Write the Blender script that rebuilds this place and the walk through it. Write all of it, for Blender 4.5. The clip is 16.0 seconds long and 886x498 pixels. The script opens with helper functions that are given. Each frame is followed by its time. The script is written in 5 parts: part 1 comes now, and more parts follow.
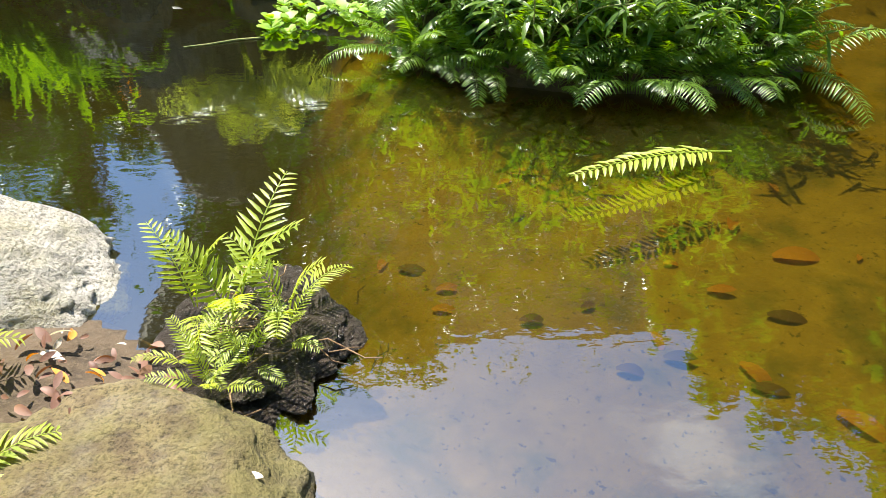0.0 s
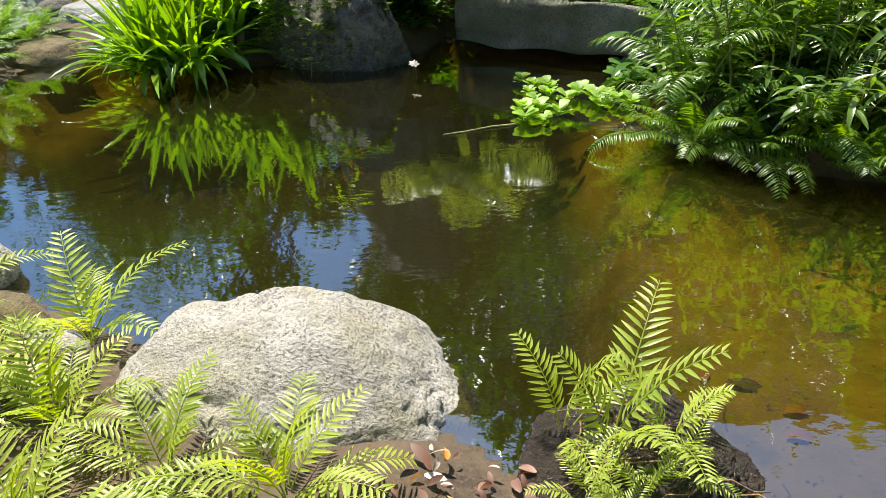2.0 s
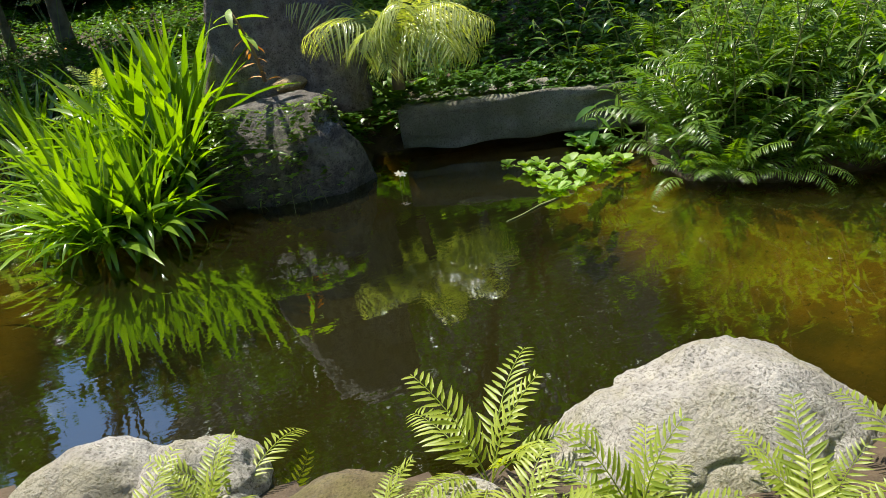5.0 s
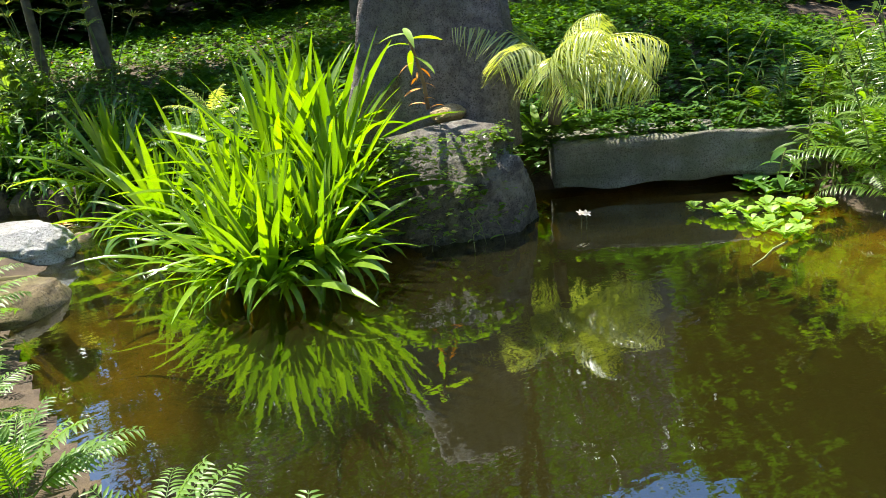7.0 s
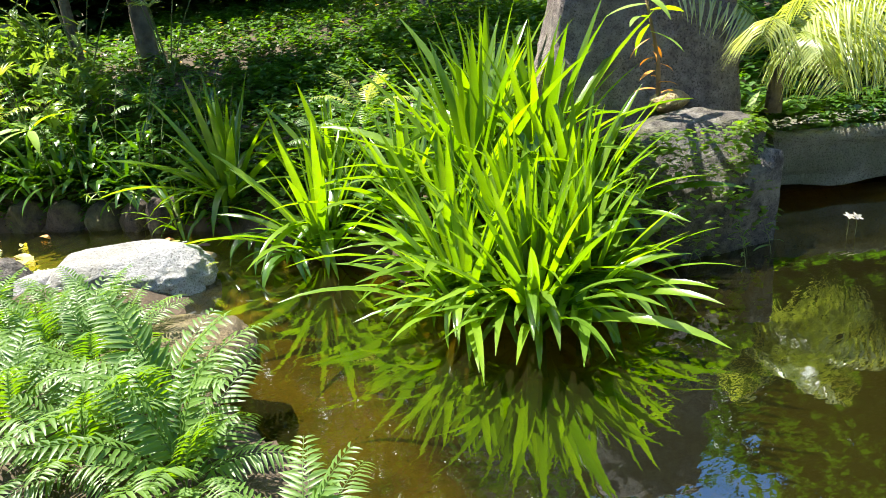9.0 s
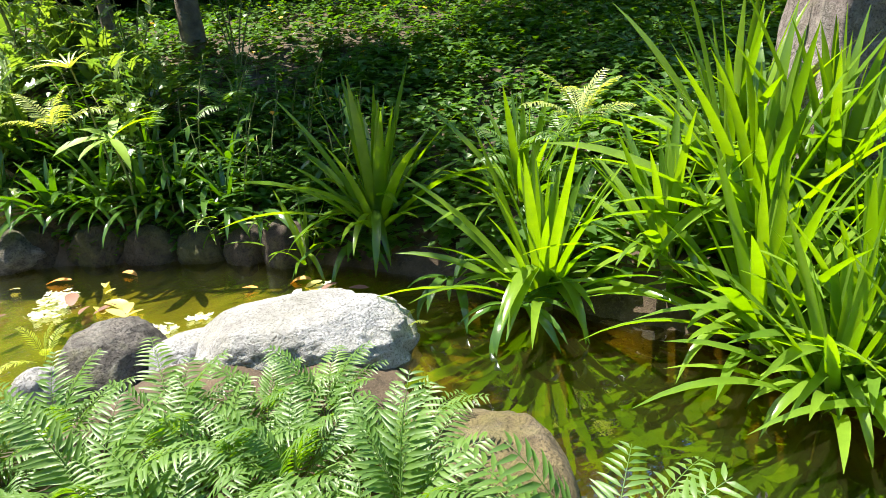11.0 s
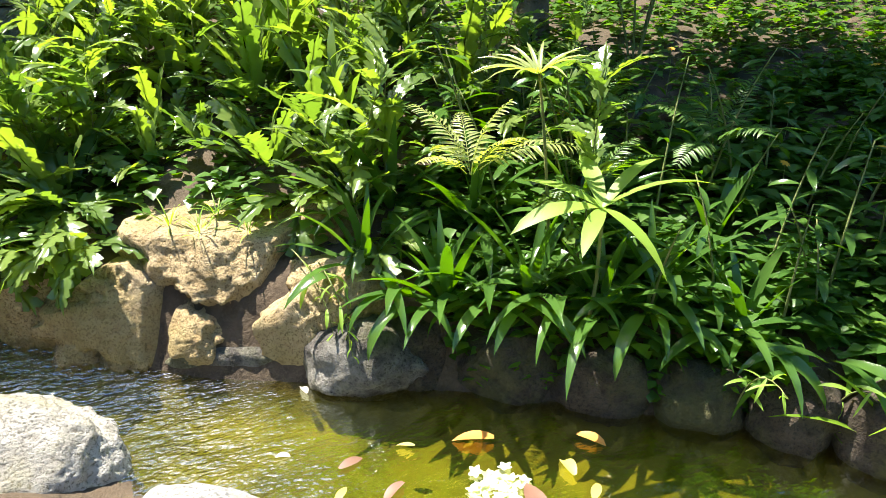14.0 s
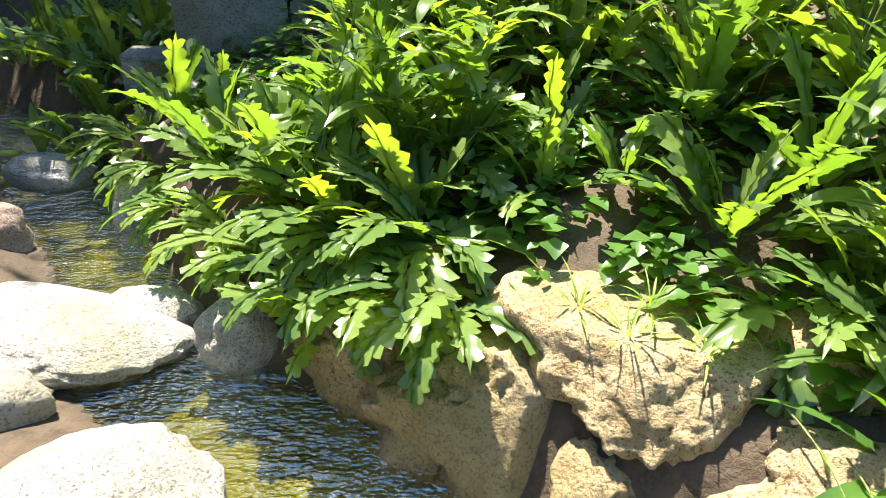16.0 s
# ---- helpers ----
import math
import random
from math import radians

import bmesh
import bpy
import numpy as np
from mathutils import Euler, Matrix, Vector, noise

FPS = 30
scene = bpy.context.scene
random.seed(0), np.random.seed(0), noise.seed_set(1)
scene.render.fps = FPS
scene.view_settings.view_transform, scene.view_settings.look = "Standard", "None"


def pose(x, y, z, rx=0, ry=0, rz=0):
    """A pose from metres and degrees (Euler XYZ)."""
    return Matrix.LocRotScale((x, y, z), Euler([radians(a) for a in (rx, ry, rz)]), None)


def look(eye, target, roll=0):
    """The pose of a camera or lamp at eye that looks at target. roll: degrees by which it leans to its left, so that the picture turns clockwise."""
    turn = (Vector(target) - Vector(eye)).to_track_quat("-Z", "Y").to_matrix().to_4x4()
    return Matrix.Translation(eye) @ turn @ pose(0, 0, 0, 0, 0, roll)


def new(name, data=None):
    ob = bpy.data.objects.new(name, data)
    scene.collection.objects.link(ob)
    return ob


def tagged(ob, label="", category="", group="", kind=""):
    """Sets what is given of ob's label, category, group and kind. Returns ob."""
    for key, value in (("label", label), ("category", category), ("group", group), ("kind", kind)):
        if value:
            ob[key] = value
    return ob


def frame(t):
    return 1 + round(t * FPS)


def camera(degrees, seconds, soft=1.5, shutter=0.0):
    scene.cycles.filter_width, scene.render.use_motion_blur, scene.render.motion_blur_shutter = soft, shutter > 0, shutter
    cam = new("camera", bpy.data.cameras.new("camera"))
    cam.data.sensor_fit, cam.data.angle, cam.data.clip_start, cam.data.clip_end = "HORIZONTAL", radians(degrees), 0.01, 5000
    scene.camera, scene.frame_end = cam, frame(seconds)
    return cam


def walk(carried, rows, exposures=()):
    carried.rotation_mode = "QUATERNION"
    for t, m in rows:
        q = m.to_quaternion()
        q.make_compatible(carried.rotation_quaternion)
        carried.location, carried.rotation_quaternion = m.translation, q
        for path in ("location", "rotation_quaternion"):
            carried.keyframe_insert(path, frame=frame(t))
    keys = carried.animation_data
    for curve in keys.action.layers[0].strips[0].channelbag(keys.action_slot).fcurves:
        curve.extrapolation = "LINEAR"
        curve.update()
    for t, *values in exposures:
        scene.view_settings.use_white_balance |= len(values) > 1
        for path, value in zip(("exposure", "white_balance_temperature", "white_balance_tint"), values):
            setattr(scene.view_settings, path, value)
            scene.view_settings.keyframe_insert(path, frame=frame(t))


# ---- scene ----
cam = camera(65.1, 16.0, soft=0.6)
PATH = [
    (0, (-0.291, 0.244, 1.327), (-0.168, 1.852, 0.144), 1.3),
    (0.5, (-0.423, 0.259, 1.302), (-0.547, 1.872, 0.127), 0.3),
    (1, (-0.532, 0.334, 1.299), (-0.748, 1.947, 0.136), 0.5),
    (1.5, (-0.732, 0.399, 1.303), (-1.002, 2.038, 0.19), -1.6),
    (2, (-0.93, 0.436, 1.338), (-1.184, 2.143, 0.328), -4.0),
    (2.5, (-1.188, 0.384, 1.361), (-1.177, 2.173, 0.467), -4.0),
    (3, (-1.47, 0.389, 1.385), (-1.309, 2.175, 0.499), -3.6),
    (3.2, (-1.6, 0.399, 1.378), (-1.405, 2.189, 0.508), -4.1),
    (5.3, (-2.981, 0.635, 1.436), (-2.414, 2.386, 0.653), -7.9),
    (5.5, (-3.135, 0.687, 1.442), (-2.544, 2.43, 0.66), -6.4),
    (6, (-3.454, 0.882, 1.436), (-2.767, 2.597, 0.67), -4.8),
    (6.5, (-3.72, 1.166, 1.41), (-3.032, 2.928, 0.757), -7.9),
    (7, (-4.046, 1.505, 1.369), (-3.324, 3.25, 0.708), -5.5),
    (7.5, (-4.3, 1.835, 1.377), (-3.541, 3.562, 0.713), -3.9),
    (8, (-4.462, 2.195, 1.381), (-3.748, 3.932, 0.694), -6.0),
    (8.5, (-4.737, 2.539, 1.376), (-4.047, 4.266, 0.639), -6.2),
    (8.7, (-4.878, 2.669, 1.373), (-4.122, 4.388, 0.684), -6.2),
    (10.8, (-5.795, 4.124, 1.435), (-4.826, 5.706, 0.687), -4.4),
    (11, (-5.837, 4.322, 1.446), (-4.872, 5.913, 0.712), -4.4),
    (11.5, (-5.955, 4.762, 1.434), (-5.02, 6.375, 0.71), -3.4),
    (12, (-6.118, 5.204, 1.478), (-5.166, 6.806, 0.752), -3.4),
    (12.5, (-6.255, 5.664, 1.449), (-5.423, 7.342, 0.749), -4.5),
    (13, (-6.473, 6.108, 1.459), (-5.644, 7.77, 0.716), -2.4),
    (13.5, (-6.55, 6.471, 1.483), (-5.696, 8.118, 0.736), -1.6),
    (14, (-6.61, 6.844, 1.473), (-5.892, 8.536, 0.683), -0.9),
    (14.5, (-6.692, 7.175, 1.428), (-6.098, 8.887, 0.58), 0.3),
    (15, (-6.793, 7.478, 1.449), (-6.227, 9.188, 0.579), 3.7),
    (15.5, (-6.893, 7.817, 1.46), (-6.547, 9.589, 0.598), 1.4),
    (16, (-7.053, 8.123, 1.437), (-6.946, 9.897, 0.518), 3.0),
]
walk(cam, [(t, look(eye, target, roll)) for t, eye, target, roll in PATH],
     [(0.0, 1.6), (2.0, 1.15), (3.2, 0.95), (5.3, 0.8), (6.0, 0.95), (7.0, 1.55), (8.0, 1.75), (12.0, 1.6), (14.0, 1.8), (16.0, 2.0)])

# ---------- world, sun ----------
SUN_AZ, SUN_EL = -30.0, 66.0   # degrees from +y towards +x, and above the horizon
_sx = math.sin(radians(SUN_AZ)) * math.cos(radians(SUN_EL))
_sy = math.cos(radians(SUN_AZ)) * math.cos(radians(SUN_EL))
_sz = math.sin(radians(SUN_EL))
world = bpy.data.worlds.new("world")
scene.world = world
world.use_nodes = True
wn, wl = world.node_tree.nodes, world.node_tree.links
wn.clear()
sky = wn.new("ShaderNodeTexSky")
sky.sky_type, sky.sun_disc = "NISHITA", False
sky.ozone_density, sky.dust_density = 0.8, 1.2
sky.sun_elevation, sky.sun_rotation = radians(SUN_EL), radians(SUN_AZ)
coord = wn.new("ShaderNodeTexCoord")
cloud = wn.new("ShaderNodeTexNoise")
cloud.inputs["Scale"].default_value, cloud.inputs["Detail"].default_value = 2.3, 7
wl.new(coord.outputs["Generated"], cloud.inputs["Vector"])
cover = wn.new("ShaderNodeMapRange")
cover.inputs["From Min"].default_value, cover.inputs["From Max"].default_value = 0.61, 0.86
wl.new(cloud.outputs["Fac"], cover.inputs["Value"])
skymix = wn.new("ShaderNodeMix")
skymix.data_type = "RGBA"
skymix.inputs[7].default_value = (9.5, 9.3, 9.4, 1)
wl.new(cover.outputs[0], skymix.inputs[0])
deeper = wn.new("ShaderNodeHueSaturation")
deeper.inputs["Saturation"].default_value = 1.4
wl.new(sky.outputs[0], deeper.inputs["Color"])
wl.new(deeper.outputs[0], skymix.inputs[6])
bg = wn.new("ShaderNodeBackground")
bg.inputs["Strength"].default_value = 0.115
wl.new(skymix.outputs[2], bg.inputs["Color"])
wo = wn.new("ShaderNodeOutputWorld")
wl.new(bg.outputs[0], wo.inputs[0])
sun = new("sun", bpy.data.lights.new("sun", "SUN"))
sun.data.energy, sun.data.angle, sun.data.color = 5.0, radians(0.5), (1.0, 0.94, 0.82)
sun.matrix_world = look((_sx * 30, _sy * 30, _sz * 30), (0, 0, 0))


# ---------- materials ----------
class Mat:
    """A node material in the making."""

    def __init__(self, name):
        self.mat = bpy.data.materials.new(name)
        self.mat.use_nodes = True
        self.n, self.l = self.mat.node_tree.nodes, self.mat.node_tree.links
        self.n.clear()
        self.out = self.n.new("ShaderNodeOutputMaterial")
        self.pos = self.n.new("ShaderNodeNewGeometry").outputs["Position"]

    def node(self, kind, **sockets):
        nd = self.n.new(kind)
        for k, v in sockets.items():
            self.put(nd.inputs[k.replace("_", " ")], v)
        return nd

    def put(self, socket, v):
        if isinstance(v, bpy.types.NodeSocket):
            self.l.new(v, socket)
        else:
            socket.default_value = v

    def noise(self, scale, detail=4, rough=0.55, vec=None):
        nd = self.node("ShaderNodeTexNoise", Scale=scale, Detail=detail, Roughness=rough)
        self.l.new(vec or self.pos, nd.inputs["Vector"])
        return nd.outputs["Fac"]

    def ramp(self, fac, *stops):
        nd = self.n.new("ShaderNodeValToRGB")
        el = nd.color_ramp.elements
        while len(el) < len(stops):
            el.new(0.5)
        for e, (p, c) in zip(el, stops):
            e.position, e.color = p, (*c, 1)
        self.put(nd.inputs[0], fac)
        return nd.outputs[0]

    def mix(self, fac, a, b, blend="MIX"):
        nd = self.n.new("ShaderNodeMix")
        nd.data_type, nd.blend_type = "RGBA", blend
        for s, v in ((nd.inputs[0], fac), (nd.inputs[6], a), (nd.inputs[7], b)):
            self.put(s, (*v, 1) if isinstance(v, tuple) and len(v) == 3 else v)
        return nd.outputs[2]

    def math(self, op, a, b=0.0):
        nd = self.n.new("ShaderNodeMath")
        nd.operation = op
        self.put(nd.inputs[0], a), self.put(nd.inputs[1], b)
        return nd.outputs[0]

    def bump(self, height, strength, distance):
        return self.node("ShaderNodeBump", Height=height, Strength=strength, Distance=distance).outputs[0]

    def end(self, shader):
        self.l.new(shader, self.out.inputs[0])
        return self.mat


def leaf_mat(name, dark, light, trans=0.45, rough=0.38, yellow=0.0, glow=(1.0, 1.0, 0.38)):
    """Leaf: gloss and diffuse colour on top, light passing through the blade."""
    m = Mat(name)
    rnd = m.n.new("ShaderNodeObjectInfo").outputs["Random"]
    isl = m.n.new("ShaderNodeNewGeometry").outputs["Random Per Island"]
    f = m.math("ADD", m.math("MULTIPLY", rnd, 0.55), m.math("MULTIPLY", isl, 0.45))
    col = m.mix(f, dark, light)
    blotch = m.noise(14, 3)
    col = m.mix(m.math("MULTIPLY", blotch, 0.55), col, (dark[0] * 0.55, dark[1] * 0.6, dark[2] * 0.6))
    if yellow:
        old = m.math("GREATER_THAN", rnd, 1 - yellow)
        col = m.mix(m.math("MULTIPLY", old, 0.75), col, (0.42, 0.33, 0.05))
    col = m.node("ShaderNodeHueSaturation", Hue=0.486, Saturation=0.97, Color=col).outputs[0]
    fine = m.noise(220, 2)
    nrm = m.bump(fine, 0.25, 0.002)
    bs = m.node("ShaderNodeBsdfPrincipled", Base_Color=col, Roughness=rough, Normal=nrm)
    bs.inputs["Specular IOR Level"].default_value = 0.6
    thru = m.mix(1.0, col, glow, "MULTIPLY")
    hs = m.node("ShaderNodeHueSaturation", Saturation=1.1, Value=2.1, Color=thru)
    tl = m.node("ShaderNodeBsdfTranslucent", Color=hs.outputs[0])
    mx = m.n.new("ShaderNodeMixShader")
    mx.inputs[0].default_value = trans
    m.l.new(bs.outputs[0], mx.inputs[1]), m.l.new(tl.outputs[0], mx.inputs[2])
    return m.end(mx.outputs[0])


def rock_mat(name, base, pale, moss=0.0, moss_col=(0.13, 0.14, 0.03), lichen=0.35):
    m = Mat(name)
    big, mid, fine = m.noise(2.4, 6), m.noise(17, 6, 0.65), m.noise(95, 4, 0.7)
    col = m.mix(m.ramp(mid, (0.35, (0, 0, 0)), (0.68, (1, 1, 1))), base, pale)
    col = m.mix(m.ramp(fine, (0.36, (1, 1, 1)), (0.50, (0, 0, 0))), col, (base[0] * 0.42, base[1] * 0.41, base[2] * 0.38))
    col = m.mix(m.math("MULTIPLY", m.ramp(m.noise(6, 7, 0.7), (0.5, (0, 0, 0)), (0.62, (1, 1, 1))), lichen), col, (0.50, 0.48, 0.42))
    col = m.mix(m.math("MULTIPLY", m.ramp(big, (0.4, (0, 0, 0)), (0.62, (1, 1, 1))), 0.35), col, (base[0] * 0.5, base[1] * 0.44, base[2] * 0.36))
    pits = m.ramp(m.noise(38, 5, 0.75), (0.30, (1, 1, 1)), (0.39, (0, 0, 0)))
    col = m.mix(m.math("MULTIPLY", pits, 0.8), col, (base[0] * 0.3, base[1] * 0.28, base[2] * 0.24))
    if moss:
        spread = m.ramp(m.math("ADD", big, m.math("MULTIPLY", m.math("SUBTRACT", mid, 0.5), 0.5)), (0.55 - moss * 0.25, (0, 0, 0)), (0.62, (1, 1, 1)))
        col = m.mix(m.math("MULTIPLY", spread, min(1.0, moss)), col, moss_col)
    h = m.math("ADD", m.math("MULTIPLY", mid, 0.7), m.math("MULTIPLY", fine, 0.35))
    bs = m.node("ShaderNodeBsdfPrincipled", Base_Color=col, Roughness=0.86, Normal=m.bump(h, 1.0, 0.04))
    return m.end(bs.outputs[0])


M = {
    "granite": rock_mat("granite", (0.34, 0.32, 0.28), (0.58, 0.55, 0.50), 0.3, (0.24, 0.22, 0.06)),
    "slate": rock_mat("slate", (0.30, 0.30, 0.295), (0.50, 0.50, 0.495), 0.1, lichen=0.5),
    "mossy": rock_mat("mossy_stone", (0.10, 0.072, 0.036), (0.25, 0.19, 0.095), 0.6, (0.125, 0.115, 0.025), lichen=0.10),
    "earth_rock": rock_mat("ochre_rock", (0.36, 0.25, 0.115), (0.60, 0.46, 0.26), 0.35, (0.24, 0.20, 0.05), lichen=0.12),
    "dark_rock": rock_mat("dark_rock", (0.055, 0.048, 0.042), (0.20, 0.178, 0.155), 0.3, lichen=0.3),
    "pink_rock": rock_mat("pinkish_rock", (0.34, 0.23, 0.17), (0.50, 0.38, 0.30), 0.1),
    # brown stone, taken darker for the shade of overhanging plants
    "edging": rock_mat("shaded_brown_edging_stone", (0.04, 0.027, 0.018), (0.085, 0.06, 0.04), 0.4, lichen=0.05),
    "monolith": rock_mat("monolith_stone", (0.13, 0.105, 0.095), (0.31, 0.26, 0.235), 0.15, lichen=0.2),
    # concrete darkened to carry the ledge's shade, plus moss
    "ledge": rock_mat("shaded_mossy_ledge_stone", (0.19, 0.178, 0.145), (0.34, 0.32, 0.265), 0.45, (0.07, 0.09, 0.025), lichen=0.2),
    "concrete": rock_mat("weathered_concrete", (0.28, 0.26, 0.22), (0.38, 0.36, 0.31), 0.25),
    "pandan": leaf_mat("screw_pine_leaf", (0.04, 0.14, 0.014), (0.26, 0.45, 0.03), 0.42, 0.24, 0.0),
    "fern": leaf_mat("fern_leaf", (0.19, 0.29, 0.03), (0.42, 0.50, 0.08), 0.42, 0.42, 0.0),
    "fern_cool": leaf_mat("cool_fern_leaf", (0.075, 0.185, 0.035), (0.17, 0.31, 0.06), 0.4, 0.42),
    "lobed": leaf_mat("lobed_fern_leaf", (0.045, 0.13, 0.042), (0.27, 0.38, 0.085), 0.42, 0.2, 0.0, (1.0, 1.0, 0.5)),
    "cover": leaf_mat("creeper_leaf", (0.035, 0.12, 0.02), (0.105, 0.24, 0.037), 0.4, 0.34),
    # leaf colour lightened to carry whitish sun highlights
    "palm": leaf_mat("sun_gloss_palm_leaf", (0.25, 0.33, 0.10), (0.56, 0.61, 0.29), 0.4, 0.22),
    "shrub": leaf_mat("shrub_leaf", (0.032, 0.11, 0.02), (0.10, 0.225, 0.04), 0.36, 0.17),
    "reed": leaf_mat("reed_leaf", (0.055, 0.14, 0.02), (0.17, 0.30, 0.04), 0.45, 0.3, 0.0),
    "lettuce": leaf_mat("water_lettuce_leaf", (0.16, 0.33, 0.03), (0.30, 0.48, 0.07), 0.4, 0.5),
    # water lettuce again, with the bank's shade put into a darker green
    "lettuce_shaded": leaf_mat("shaded_lettuce_leaf", (0.06, 0.18, 0.03), (0.12, 0.27, 0.05), 0.35, 0.4),
    "yellow_leaf": leaf_mat("yellow_leaf", (0.48, 0.42, 0.05), (0.62, 0.60, 0.22), 0.3, 0.5, glow=(1, 0.9, 0.4)),
    "orange_leaf": leaf_mat("orange_dead_leaf", (0.60, 0.27, 0.02), (0.78, 0.42, 0.05), 0.15, 0.6, glow=(1, 0.8, 0.3)),
    "brown_leaf": leaf_mat("brown_dead_leaf", (0.09, 0.04, 0.02), (0.30, 0.17, 0.10), 0.1, 0.6, glow=(1, 0.8, 0.5)),
    "pale_leaf": leaf_mat("pale_dead_leaf", (0.55, 0.48, 0.38), (0.75, 0.70, 0.60), 0.2, 0.5, glow=(1, 1, 0.8)),
    "bloom": leaf_mat("cream_floret", (0.55, 0.60, 0.35), (0.75, 0.78, 0.55), 0.3, 0.5, glow=(1, 1, 0.8)),
    "flower": leaf_mat("yellow_flower", (0.75, 0.48, 0.02), (0.85, 0.60, 0.03), 0.3, 0.5, glow=(1, 0.9, 0.3)),
    "crown": leaf_mat("tree_leaf", (0.03, 0.09, 0.015), (0.07, 0.16, 0.03), 0.35, 0.4),
}


def bark_mat(name, a, b):
    m = Mat(name)
    st = m.noise(9, 5)
    col = m.mix(m.ramp(st, (0.35, (0, 0, 0)), (0.65, (1, 1, 1))), a, b)
    bs = m.node("ShaderNodeBsdfPrincipled", Base_Color=col, Roughness=0.85, Normal=m.bump(m.noise(40, 5), 0.8, 0.02))
    return m.end(bs.outputs[0])


M["bark"] = bark_mat("bark", (0.09, 0.07, 0.05), (0.20, 0.16, 0.11))
M["stalk"] = bark_mat("green_stalk", (0.12, 0.16, 0.04), (0.24, 0.24, 0.08))
M["twig"] = bark_mat("dry_twig", (0.14, 0.08, 0.04), (0.30, 0.20, 0.11))
M["timber"] = bark_mat("dark_timber", (0.06, 0.04, 0.03), (0.12, 0.08, 0.05))
M["tile"] = bark_mat("roof_tile", (0.07, 0.06, 0.055), (0.13, 0.11, 0.10))


def ground_mat():
    m = Mat("bank_and_bed")
    z = m.n.new("ShaderNodeSeparateXYZ")
    m.l.new(m.pos, z.inputs[0])
    big, mid, fine = m.noise(1.3, 5), m.noise(8, 6, 0.65), m.noise(70, 4, 0.7)
    soil = m.mix(m.ramp(mid, (0.35, (0, 0, 0)), (0.65, (1, 1, 1))), (0.04, 0.027, 0.015), (0.10, 0.068, 0.04))
    soil = m.mix(m.ramp(fine, (0.5, (0, 0, 0)), (0.64, (1, 1, 1))), soil, (0.09, 0.065, 0.04))
    sand = m.mix(m.ramp(mid, (0.3, (0, 0, 0)), (0.7, (1, 1, 1))), (0.34, 0.22, 0.05), (0.48, 0.32, 0.08))
    sand = m.mix(m.math("MULTIPLY", m.ramp(m.noise(2.6, 6, 0.62), (0.50, (0, 0, 0)), (0.66, (1, 1, 1))), 0.75), sand, (0.10, 0.11, 0.02))
    sand = m.mix(m.ramp(m.noise(38, 3, 0.6), (0.62, (0, 0, 0)), (0.70, (1, 1, 1))), sand, (0.12, 0.08, 0.03))
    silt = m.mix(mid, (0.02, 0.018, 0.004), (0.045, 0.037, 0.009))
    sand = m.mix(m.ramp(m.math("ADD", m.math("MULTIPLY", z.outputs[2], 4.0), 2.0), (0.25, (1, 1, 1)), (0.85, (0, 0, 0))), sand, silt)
    algae = m.mix(m.ramp(m.noise(4, 5), (0.35, (0, 0, 0)), (0.65, (1, 1, 1))), (0.10, 0.105, 0.014), (0.24, 0.23, 0.03))
    sand = m.mix(m.ramp(m.math("MULTIPLY", z.outputs[1], 0.1), (0.62, (0, 0, 0)), (0.72, (1, 1, 1))), sand, algae)
    wet = m.math("SUBTRACT", z.outputs[2], m.math("MULTIPLY", m.math("SUBTRACT", mid, 0.5), 0.06))
    col = m.mix(m.ramp(m.math("ADD", m.math("MULTIPLY", wet, 8.0), 0.85), (0.3, (0, 0, 0)), (0.7, (1, 1, 1))), sand, soil)
    h = m.math("ADD", m.math("MULTIPLY", mid, 0.7), m.math("MULTIPLY", fine, 0.3))
    bs = m.node("ShaderNodeBsdfPrincipled", Base_Color=col, Roughness=0.9, Normal=m.bump(h, 0.8, 0.03))
    return m.end(bs.outputs[0])


